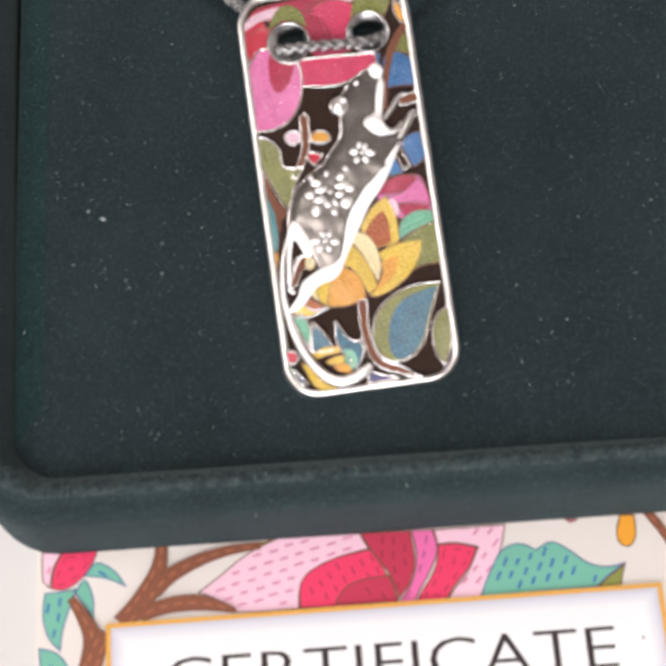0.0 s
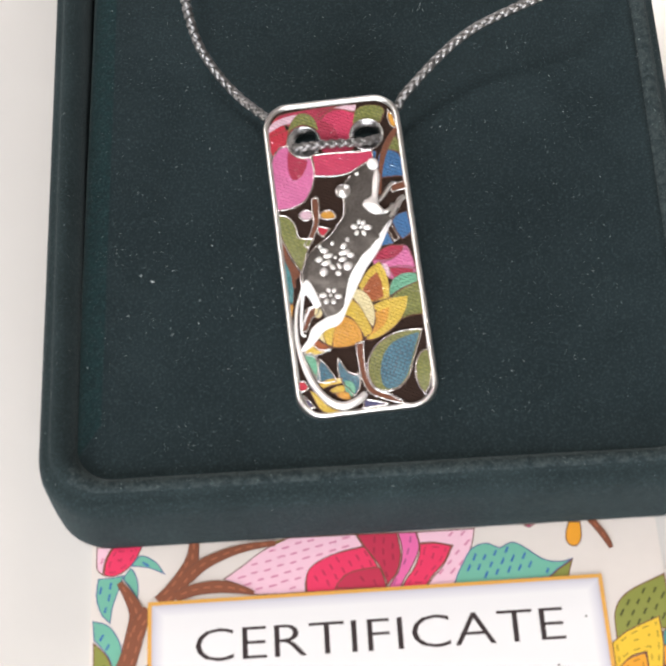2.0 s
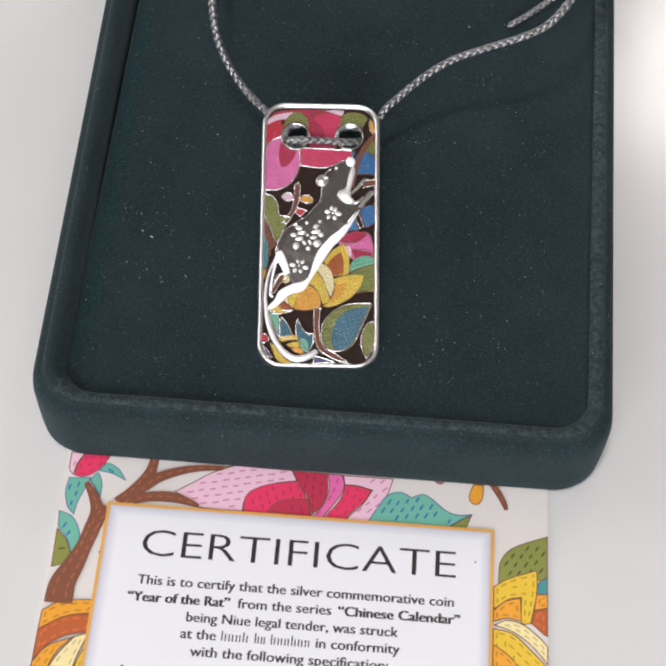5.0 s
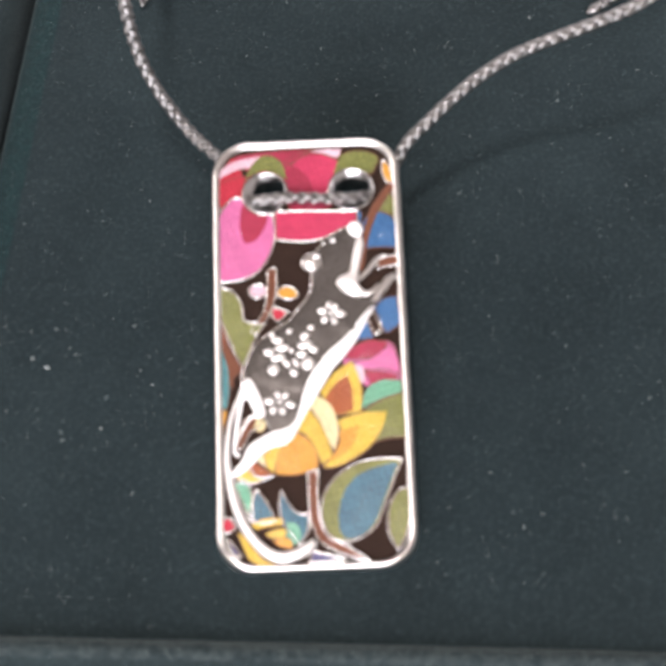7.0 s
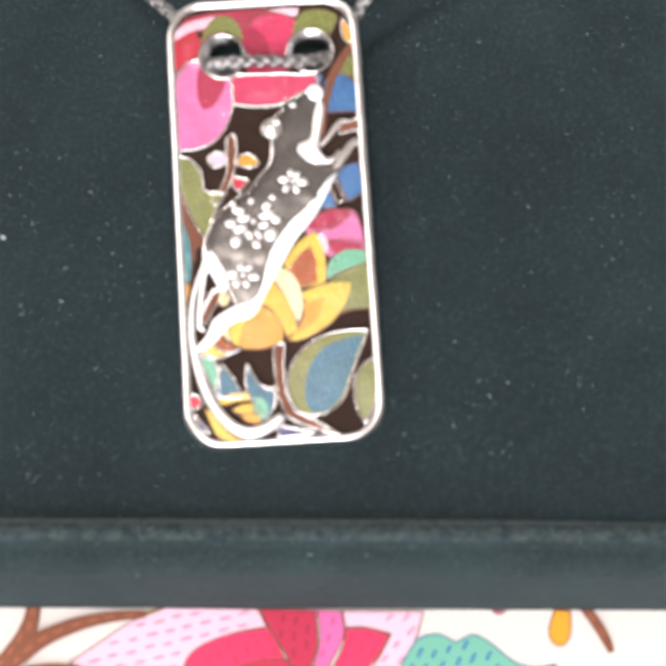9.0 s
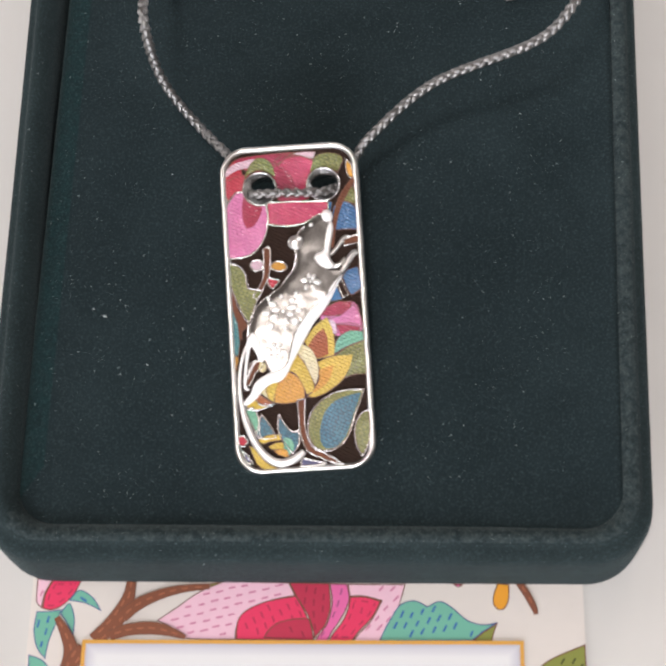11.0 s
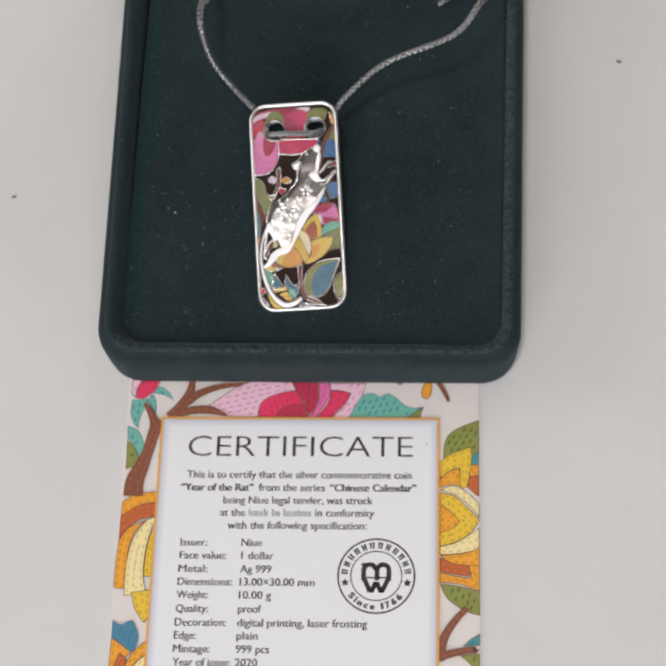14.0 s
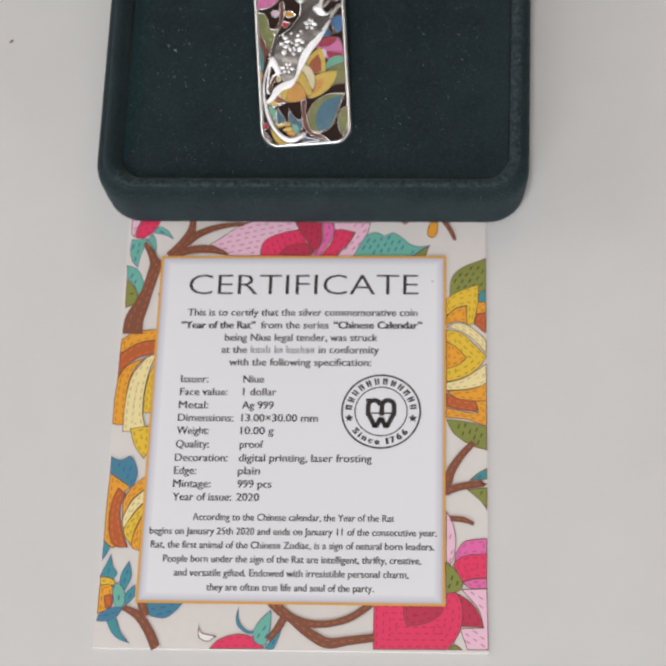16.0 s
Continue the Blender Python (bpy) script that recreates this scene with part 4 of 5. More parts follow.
    stroke(p, "bark", [(18.69, -49.56, 1.05), (17.86, -51.07, 0.94), (16.72, -52.57, 0.73)])
    stroke(p, "bark", [(-1.46, -48.72, 0.74), (0.37, -49.67, 1.06), (1.83, -51.53, 1.16), (2.95, -53.81, 1.26)])
    stroke(p, "bark", [(0.65, -47.72, 1.06), (1.00, -48.85, 1.06), (1.44, -49.77, 0.95)])


# ---- pendant's relief, in the plate's own millimetres ----
FIGURE = [(2.99, 7.71), (2.38, 7.58), (1.64, 7.01), (0.99, 6.43), (0.42, 5.88), (0.21, 5.29), (0.14, 4.26), (0.11, 3.51), (-0.13, 2.75), (-0.75, 2.04), (-1.36, 1.24), (-2.15, 0.72), (-2.9, 0.2), (-3.56, -0.39), (-4.07, -1.28), (-4.4, -2.32), (-4.4, -3.33), (-4.03, -4.05), (-3.48, -4.8), (-3.05, -5.52), (-2.76, -6.3), (-1.93, -6.21), (-1.19, -5.77), (-0.73, -4.49), (-0.27, -3.03), (0.62, -1.79), (1.84, -0.76), (2.93, 0.46), (3.83, 1.71), (4.49, 2.49), (5.04, 3.28), (4.41, 3.08), (3.68, 2.59), (3.02, 2.58), (2.87, 3.9), (3.12, 5.25), (3.44, 6.6), (3.41, 7.37)]
BELLY = [(4.04, 2.03), (2.85, 0.88), (1.91, -0.26), (0.79, -1.23), (-0.26, -2.69), (-0.83, -4.3), (-1.18, -5.43), (-1.67, -5.91), (-2.48, -6.13), (-3.17, -6.45), (-3.73, -6.77), (-4.1, -7.12), (-4.47, -7.94), (-5.0, -8.54), (-5.15, -8.84), (-4.71, -8.84), (-4.0, -8.34), (-3.39, -7.65), (-2.71, -7.17), (-1.94, -7.01), (-1.37, -6.58), (-0.76, -5.49), (0.16, -3.93), (1.33, -2.05), (2.03, -1.29), (2.84, -0.21), (3.45, 0.91)]
JAW = [(2.85, 5.46), (2.59, 4.29), (1.88, 3.93), (1.73, 3.57), (2.15, 2.97), (2.86, 2.6), (3.51, 2.79), (3.18, 3.24), (3.03, 3.88), (3.29, 5.06), (3.52, 6.24), (3.33, 6.79), (3.07, 6.3)]
THIGH = [(-3.98, -2.64), (-3.39, -3.63), (-3.02, -5.06), (-3.43, -5.21), (-3.82, -4.42), (-4.13, -3.77), (-4.45, -4.0), (-4.54, -3.41)]
LEGS = ([(-3.26, -5.16), (-3.85, -5.15), (-4.32, -5.76), (-4.72, -6.64), (-4.94, -7.35), (-4.62, -7.59)], [(-4.43, -3.86), (-4.67, -4.98), (-4.83, -5.96), (-4.98, -6.94)])
TAIL = [(-4.44, -3.39), (-4.95, -4.6), (-5.28, -5.9), (-5.42, -7.55), (-5.3, -8.9), (-5.08, -10.18), (-4.67, -11.49), (-4.05, -12.69), (-3.23, -13.62), (-2.33, -14.06), (-1.34, -13.93), (-0.61, -13.54), (-0.18, -13.2)]
ARMS = ([(3.12, 3.77), (3.74, 4.41), (4.15, 4.98), (4.5, 5.3), (4.9, 5.35)], [(3.11, 2.74), (3.92, 2.9), (4.39, 3.43)], [(3.96, 2.21), (4.62, 3.12), (5.03, 3.73), (5.47, 4.01)])
# raised dabs: place, half length, half width and turn in degrees
DABS = [(-2.47, 0.21, 0.17, 0.17, 0), (-1.36, 0.38, 0.19, 0.17, 60), (-0.02, 0.57, 0.19, 0.18, 0), (-0.42, 0.01, 0.32, 0.24, 25), (-2.16, -0.2, 0.4, 0.22, -12), (-0.43, -0.56, 0.52, 0.24, 10), (0.08, -0.87, 0.34, 0.23, -14), (-1.87, -0.72, 0.46, 0.22, 6), (-1.27, -0.93, 0.17, 0.15, 0), (-2.69, -0.98, 0.34, 0.23, -4), (-0.65, -1.18, 0.37, 0.22, 3), (-2.11, -1.36, 0.46, 0.24, 11), (-1.61, -1.77, 0.32, 0.19, -52), (-1.02, -1.74, 0.31, 0.17, -64), (-0.28, -1.84, 0.42, 0.4, 20), (-2.41, -2.14, 0.4, 0.34, 75), (-1.17, -2.4, 0.27, 0.21, -40)]
BLOSSOMS = ([(0.75, 1.67, 0.34, 0.23, -8), (1.84, 1.46, 0.4, 0.24, -14), (1.17, 2.06, 0.24, 0.18, 80), (1.54, 1.91, 0.26, 0.2, 55), (0.87, 1.07, 0.26, 0.2, 62), (1.48, 0.99, 0.28, 0.2, -62), (1.29, 1.53, 0.15, 0.15, 0)], [(-2.72, -4.22, 0.34, 0.21, -8), (-1.44, -4.46, 0.36, 0.21, -14), (-2.21, -3.82, 0.24, 0.19, -55), (-1.73, -3.88, 0.25, 0.19, 50), (-2.5, -4.79, 0.25, 0.22, 60), (-1.92, -4.87, 0.25, 0.21, -65), (-2.07, -4.28, 0.15, 0.15, 0)])
EAR, EYE, NOSE = (0.15, 5.06), (1.58, 6.57), (3.06, 7.24)
# soft swellings of the figure: place, height and reach
SWELLS = [(-2.6, -2.3, 0.03, 2.0), (2.0, 1.3, 0.03, 1.6), (1.7, 5.3, 0.02, 1.2)]


# ---- certificate ----
def panel_material():
    """White panel whose printed edge fades to a pale lilac."""
    m, nt, b = material("lilac_edged_panel")
    co = nt.nodes.new("ShaderNodeSeparateXYZ")
    nt.links.new(coords(nt), co.inputs[0])

    def op(kind, a, v):
        n = nt.nodes.new("ShaderNodeMath")
        n.operation = kind
        for i, q in enumerate((a, v)):
            if isinstance(q, float):
                n.inputs[i].default_value = q
            else:
                nt.links.new(q, n.inputs[i])
        return n.outputs[0]

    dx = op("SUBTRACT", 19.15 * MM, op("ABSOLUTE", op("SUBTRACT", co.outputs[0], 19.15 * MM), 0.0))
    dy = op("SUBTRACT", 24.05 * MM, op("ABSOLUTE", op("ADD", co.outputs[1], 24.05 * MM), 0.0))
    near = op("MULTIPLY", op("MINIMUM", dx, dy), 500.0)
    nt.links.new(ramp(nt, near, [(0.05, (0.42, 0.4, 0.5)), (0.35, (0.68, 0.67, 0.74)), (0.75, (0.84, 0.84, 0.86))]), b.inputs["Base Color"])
    b.inputs["Roughness"].default_value = 0.5
    bump(nt, b, noise_tex(nt, 1200).outputs["Fac"], 0.06, 1e-5)
    return m


def certificate():
    card = empty("certificate")
    tagged(card, "printed certificate card with floral border lying on the table", "certificate")
    bm = slab(CARD[0] * MM, CARD[1] * MM, CARD[2] * MM, CARD[3] * MM, 0, 0.25 * MM)
    part("card", bm, PAPER, card)
    card_print(card)
    z = 0.25 + 0.002 * (made["motif"] + 2)
    frame_bm = bmesh.new()
    outer, inner = [[Vector(q) for q in ((-d, -48.1 - d), (38.3 + d, -48.1 - d), (38.3 + d, d), (-d, d))] for d in (0.0, -0.34)]
    a, b = lay(frame_bm, outer, z), lay(frame_bm, inner, z)
    band(frame_bm, a, b)
    part("gold_border", frame_bm, GOLD_LINE, card, "thin printed gold border line")
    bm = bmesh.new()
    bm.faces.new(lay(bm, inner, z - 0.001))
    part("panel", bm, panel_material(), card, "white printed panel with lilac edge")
    z += 0.004
    title_letters(card, "CERTIFICATE", 4.0, 34.57, -5.75, 3.1, z, -0.014, 0.06)
    h = 1.06
    for text, x0, x1, y in (
        ("This is to certify that the silver commemorative coin", 4.06, 34.55, -8.86), ("“Year of the Rat”", 3.32, 13.2, -10.70), ("from the series", 13.9, 22.9, -10.70),
        ("“Chinese Calendar”", 23.5, 35.2, -10.70), ("being Niue legal tender, was struck", 9.2, 29.36, -12.50), ("at the", 8.85, 12.25, -14.26),
        ("in conformity", 21.65, 29.6, -14.26), ("with the following specification:", 9.95, 28.6, -16.05),
        ("Issuer:", 3.75, 7.39, -18.47), ("Face value:", 3.75, 10.0, -20.27), ("Metal:", 3.7, 7.6, -22.12), ("Dimensions:", 3.7, 10.95, -23.90),
        ("Weight:", 3.7, 7.86, -25.67), ("Quality:", 3.68, 8.0, -27.55), ("Decoration:", 3.68, 10.5, -29.40), ("Edge:", 3.68, 6.58, -31.15),
        ("Mintage:", 3.68, 8.5, -32.93), ("Year of issue:", 3.72, 11.25, -34.70), ("Niue", 11.95, 14.7, -18.47), ("1 dollar", 12.0, 16.4, -20.27),
        ("Ag 999", 11.95, 16.1, -22.12), ("13.00×30.00 mm", 11.95, 21.9, -23.90), ("10.00 g", 11.95, 16.25, -25.67), ("proof", 11.93, 15.0, -27.55),
        ("digital printing, laser frosting", 11.91, 28.95, -29.40), ("plain", 11.9, 14.73, -31.15), ("999 pcs", 11.9, 16.3, -32.93), ("2020", 11.85, 14.8, -34.70),
    ):
        heavy = text.startswith("“")
        lettering(card, "text_line", text, x0, x1, y, h, z, bold=0.13 if heavy else 0.07)
    word_bars(card, 12.67, 15.4, -14.26, h, z, 4)
    word_bars(card, 15.82, 17.0, -14.26, h, z, 2)
    word_bars(card, 17.35, 21.2, -14.26, h, z, 6)
    for text, x0, x1, y in (
        ("According to the Chinese calendar, the Year of the Rat", 6.46, 31.92, -37.31),
        ("begins on January 25th 2020 and ends on January 11 of the consecutive year.", 1.1, 37.27, -39.17),
        ("Rat, the first animal of the Chinese Zodiac, is a sign of natural born leaders.", 1.4, 36.96, -40.97),
        ("People born under the sign of the Rat are intelligent, thrifty, creative,", 3.08, 35.34, -42.79),
        ("and versatile gifted. Endowed with irresistible personal charm,", 4.54, 33.78, -44.59),
        ("they are often true life and soul of the party.", 8.72, 29.54, -46.42),
    ):
        lettering(card, "text_line", text, x0, x1, y, 0.95, z, bold=0.065)
    for x, y in ((36.5, -3.8), (-0.01, -5.74)):
        bm = bmesh.new()
        arc_band(bm, (x, y), 0.01, 0.1, 0, 360, z, 12)
        part("ink_dot", bm, BLACK_INK, card)
    seal(card, (30.0, -22.4), z)
    return card


def seal(card, c, z):
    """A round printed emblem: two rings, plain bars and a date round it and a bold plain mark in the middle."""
    bm = bmesh.new()
    arc_band(bm, c, 4.92, 5.16, 0, 360, z, 72)
    arc_band(bm, c, 3.28, 3.44, 0, 360, z, 60)
    part("seal_ring", bm, BLACK_INK, card)
    for i in range(12):
        bm, a = bmesh.new(), 172 - 164 * i / 11
        for da in (-3.4, 1.6):
            arc_band(bm, c, 3.74, 4.62, a + da, a + da + 3.4, z, 3)
        if i % 3 < 2:
            r = 4.36 - 0.28 * (i % 3)
            arc_band(bm, c, r, r + 0.22, a - 3.4, a + 3.6, z, 3)
        part("seal_bar", bm, BLACK_INK, card)
    turn = 214.0
    for sign, width in zip("Since 1766", (0.72, 0.3, 0.66, 0.6, 0.66, 0.3, 0.36, 0.66, 0.7, 0.7)):
        step = math.degrees((width + 0.3) / 4.55)
        if sign != " ":
            a = radians(turn + step / 2)
            ob = lettering(card, "letter", sign, -width / 2, width / 2, 0.0, 0.84, z, weight=0.025, bold=0.12)
            ob.matrix_local = Matrix.Translation((c[0] * MM + 4.56 * MM * math.cos(a), c[1] * MM + 4.56 * MM * math.sin(a), 0)) @ Matrix.Rotation(a + math.pi / 2, 4, "Z")
        turn += step
    bm = bmesh.new()
    for x in (-0.88, 0.88):
        arc_band(bm, (c[0] + x, c[1] + 0.75), 0.46, 1.1, 0, 180, z, 16)
        for s in (-0.78, 0.78) if x > 0 else (-0.78,):
            q = (c[0] + x + s, c[1])
            bm.faces.new(lay(bm, [Vector((q[0] - 0.31, q[1] - 0.62)), Vector((q[0] + 0.31, q[1] - 0.62)), Vector((q[0] + 0.31, q[1] + 0.8)), Vector((q[0] - 0.31, q[1] + 0.8))], z + 0.001))
    for x0, y0, x1, y1 in ((-1.75, -0.35, 1.75, -0.15), (-2.0, 1.35, -1.2, 1.75)):
        bm.faces.new(lay(bm, [Vector((c[0] + u, c[1] + v)) for u, v in ((x0, y0), (x1, y0), (x1, y1), (x0, y1))], z + 0.002))
    for u0, v0, u1, v1 in ((-1.6, -0.35, -0.7, -2.3), (-0.7, -2.3, 0.0, -0.8), (0.0, -0.8, 0.7, -2.3), (0.7, -2.3, 1.6, -0.35)):
        bm.faces.new(lay(bm, [Vector((c[0] + u, c[1] + v)) for u, v in ((u0 - 0.34, v0), (u1 - 0.34, v1), (u1 + 0.34, v1), (u0 + 0.34, v0))], z + 0.003))
    part("seal_mark", bm, BLACK_INK, card)
    for a in (193, 347):
        bm = bmesh.new()
        q = (c[0] + 4.2 * math.cos(radians(a)), c[1] + 4.2 * math.sin(radians(a)))
        bm.faces.new(lay(bm, [Vector((q[0] + r * math.cos(radians(36 * i + 18)), q[1] + r * math.sin(radians(36 * i + 18)))) for i, r in enumerate([0.56, 0.3] * 5)], z))
        part("seal_star", bm, BLACK_INK, card)


certificate()

# ---- jewellery box ----
X0, X1, Y0, Y1 = -8.52, 49.3, 4.85, 77.4
SATIN, satin_nt, satin_b = material("white_satin")
satin_weave = node(satin_nt, "ShaderNodeTexWave", Scale=1150.0, Distortion=1.2, Detail=2.0)
satin_weave.bands_direction = "DIAGONAL"
satin_nt.links.new(coords(satin_nt), satin_weave.inputs["Vector"])
satin_folds = noise_tex(satin_nt, 330, 6, 0.68)
satin_mix = node(satin_nt, "ShaderNodeMix", Factor=0.78)
satin_nt.links.new(satin_weave.outputs["Fac"], satin_mix.inputs[2])
satin_nt.links.new(satin_folds.outputs["Fac"], satin_mix.inputs[3])
satin_nt.links.new(ramp(satin_nt, satin_weave.outputs["Fac"], [(0.1, (0.88, 0.87, 0.89)), (0.6, (1.0, 1.0, 1.0))]), satin_b.inputs["Base Color"])
satin_b.inputs["Roughness"].default_value, satin_b.inputs["Sheen Weight"].default_value = 0.34, 0.8
satin_b.inputs["Metallic"].default_value = 0.4
bump(satin_nt, satin_b, satin_mix.outputs[0], 0.9, 6e-4)


def ring(x0, x1, y0, y1, r, z):  # r: one radius or four
    return [(x, y, z) for x, y in rounded(x0, x1, y0, y1, r)]


SHELL = [(0.6, 0.26), (0.42, 0.6), (0.26, 2.2), (0.1, 4.6), (0.0, 6.4), (0.08, 7.4), (0.34, 8.05), (0.7, 8.35), (1.0, 8.45), (1.12, 8.75), (1.3, 9.1), (1.6, 9.3), (1.95, 9.33), (2.3, 9.15), (2.65, 8.75), (3.0, 8.1), (3.3, 7.3), (3.4, 5.6)]
LID_SHELL = [(0.9, 0.26), (0.3, 0.8), (0.0, 3.0), (0.0, 8.2), (0.15, 9.0), (0.5, 9.4), (1.0, 9.5), (1.95, 9.33), (2.4, 9.0), (2.75, 8.2), (2.8, 3.0)]


def skewed(q):
    """The hand-made box is a little wider at the back, its rim rising towards the hinge."""
    x, y, z = q
    if z > 6:
        z += 0.05 * max(0.0, y - 8) * min(1.0, (z - 6) / 2) - (0.26 * (z - 7) * max(0.0, 1 - (y - 5) / 30) if z > 7 else 0)
    return (x + 0.023 * (y - 12) * min(1.0, max(0.0, (x - 20) / 20)), y - 0.01 * max(0.0, x - 20) * max(0.0, min(1.0, (30 - y) / 20)), z)


def tray(x0, x1, y0, y1):
    return [[skewed(q) for q in r] for r in (ring(x0 + i, x1 - i, y0 + i, y1 - i, [max(5.3 - 0.7 * i, 2.4), 2.4, 2.4, max(5.6 - 0.7 * i, 2.4)], z) for i, z in SHELL)]


def pad_z(y):
    return 7.0 + 0.06 * y


def jewellery_box():
    box = empty("jewellery_box")
    tagged(box, "open dark green velvet jewellery box with white satin lid lining", "jewellery box")
    bm, n = loft(tray(X0, X1, Y0, Y1)), len(tray(X0, X1, Y0, Y1)[0])
    bm.faces.ensure_lookup_table()
    for f in bm.faces[10 * n:15 * n]:  # the worn crest of the lip, but for its -x side
        c = f.calc_center_median() / MM
        f.material_index = 1 if c.x > X1 - 5 or (c.y < Y0 + 4 and c.x > X0 + 3) else 0
    part("base", bm, [LIP_VELVET, WORN_VELVET], box, "dark green velvet base with a raised lip")
    # removable pad, its long side on the -x side set in a little further at the back
    rings = []
    for i, j, low, high in ((0.0, 0.0, -3.0, -2.0), (0.0, 0.0, -0.75, 0.85), (0.5, 0.35, -0.4, 0.7), (1.2, 0.8, -0.2, 0.5), (2.2, 1.5, -0.08, 0.28), (3.5, 2.3, -0.02, 0.12), (5.0, 4.0, 0.02, 0.02)):
        rings.append([])
        for x, y in rounded(X0 + 2.95 + j, X1 - 2.7 - i, Y0 + 2.6 + i, 73.5 - i, 2.4):
            side = min(1.0, max(0.0, (x - X0 - 5) / 6))  # it butts against the lip but for the gap on the -x side
            px, py, _ = skewed((x, y, 0))
            rings[-1].append((px + (1.2 * (y - 8) / 62 if x < 10 else 0), py, pad_z(y) + low + (high - low) * side))
    bm = loft(rings, False, True)
    bm.faces.ensure_lookup_table()
    # the sheen along the pad's -x slope is put in by colour
    for f in bm.faces[len(rings[0]):5 * len(rings[0])]:
        c = f.calc_center_median() / MM
        f.material_index = 1 if c.x < X0 + 7.5 and c.y > 14 else 0
    part("pad", bm, [VELVET, TEAL_SHEEN], box, "flat velvet pad sunk inside the lip")
    # lid, opened a little past upright
    turn = Matrix.Translation((0, (Y1 + 0.2) * MM, 10.2 * MM)) @ Matrix.Rotation(radians(72), 4, "X")
    lid = part("lid", loft(tray_lid()), VELVET, box, "upright velvet lid")
    lid.matrix_local = turn
    satin = part("satin_lining", satin_sheet(), SATIN, lid, "padded white satin lining")
    flap = part("satin_flap", satin_flap(), SATIN, box, "white satin strip over the hinge")
    sol = flap.modifiers.new("thick", "SOLIDIFY")
    sol.thickness = 0.25 * MM
    return box


def tray_lid():
    return [[(x, y, z - 9.9) for x, y, z in r] for r in (ring(X0 + i, X1 - i, i, 70 - i, [1.4, max(6.0 - i, 2.4), max(6.0 - i, 2.4), 1.4], z) for i, z in LID_SHELL)]


def satin_sheet():
    """A padded sheet that fills the lid, pulled over its lower lip and gathered in soft folds."""
    bm = bmesh.new()
    nx, ny = 90, 96
    rows = []
    for j in range(ny + 1):
        row = []
        for i in range(nx + 1):
            u, v = i / nx, j / ny
            y = 0.3 + 66.8 * v
            over = max(0.0, 1 - y / 14.0)
            x0, x1 = X0 + 2.6 - 0.8 * over ** 2, X1 - 2.6 + 0.2 * over ** 2
            e = min(u, 1 - u, 1 - v)
            z = -3.2 + 2.2 * (1 - math.exp(-e / 0.05)) + 0.22 * noise.noise((u * 9, v * 9, 1)) + 0.3 * math.exp(-e / 0.04) * noise.noise((u * 30, v * 30, 4))
            z = z * (1 - over) + over * (0.9 + 0.2 * noise.noise((u * 14, v * 14, 6)))
            row.append(bm.verts.new(((x0 + (x1 - x0) * u) * MM, y * MM, z * MM)))
        rows.append(row)
    for a, b in zip(rows, rows[1:]):
        for i in range(nx):
            bm.faces.new((a[i], a[i + 1], b[i + 1], b[i]))
    smooth(bm)
    return bm


def flap_z(y):
    """The strip lies on the pad, then climbs over the hinge towards the lid."""
    t = max(0.0, y - 66.5)
    return pad_z(min(y, 66.5)) + 0.4 + 0.5 * t * min(1.0, t / 4)


def satin_flap():
    """The strip of lining that covers the hinge and ends on the pad, longer at its two corners."""
    bm = bmesh.new()
    nx, ny = 120, 30
    rows = []
    for j in range(ny + 1):
        row = []
        for i in range(nx + 1):
            u, v = i / nx, j / ny
            x = -4.7 + 50.6 * u
            drop = max(0.0, 1 - (x + 4.7) / 4.4) * 3.6 + max(0.0, 1 - (45.9 - x) / 3.0) * 1.9
            y = (67.7 - drop) + (79.5 - 67.7 + drop) * v
            z = flap_z(y) + 0.35 * noise.noise((x * 0.22, v * 2.5, 2)) * min(1, 4 * v) + 0.3 * noise.noise((x * 0.5 + v, v * 3.5, 8)) * min(1, 3 * v) + 0.12 * noise.noise((x * 1.1, v * 6, 5))
            x += (-1.9 if u < 0.5 else 1.0) * v * abs(2 * u - 1) ** 3
            row.append(bm.verts.new((x * MM, y * MM, z * MM)))
        rows.append(row)
    for a, b in zip(rows, rows[1:]):
        for i in range(nx):
            bm.faces.new((a[i], a[i + 1], b[i + 1], b[i]))
    smooth(bm)
    return bm


jewellery_box()

# ---- pendant ----
PEN_POSE = pose(18.85 * MM, 26.65 * MM, 13.11 * MM, 18.92, 0, 3.8)


def cut_round(ob, spots, r):
    """Bores round holes through a mesh, in the thing's own space."""
    for x, y in spots:
        bm = bmesh.new()
        bmesh.ops.create_cone(bm, cap_ends=True, segments=40, radius1=r * MM, radius2=r * MM, depth=8 * MM, matrix=Matrix.Translation((x * MM, y * MM, 0)))
        cutter = part("cutter", bm, WIRE)
        mod = ob.modifiers.new("bore", "BOOLEAN")
        mod.operation, mod.solver, mod.object = "DIFFERENCE", "EXACT", cutter
        keep, ob.parent = ob.parent, None
        bpy.context.view_layer.update()
        me = bpy.data.meshes.new_from_object(ob.evaluated_get(bpy.context.evaluated_depsgraph_get()))
        ob.modifiers.clear()
        ob.data, ob.parent = me, keep
        me.name = ob.name
        bpy.data.objects.remove(cutter)


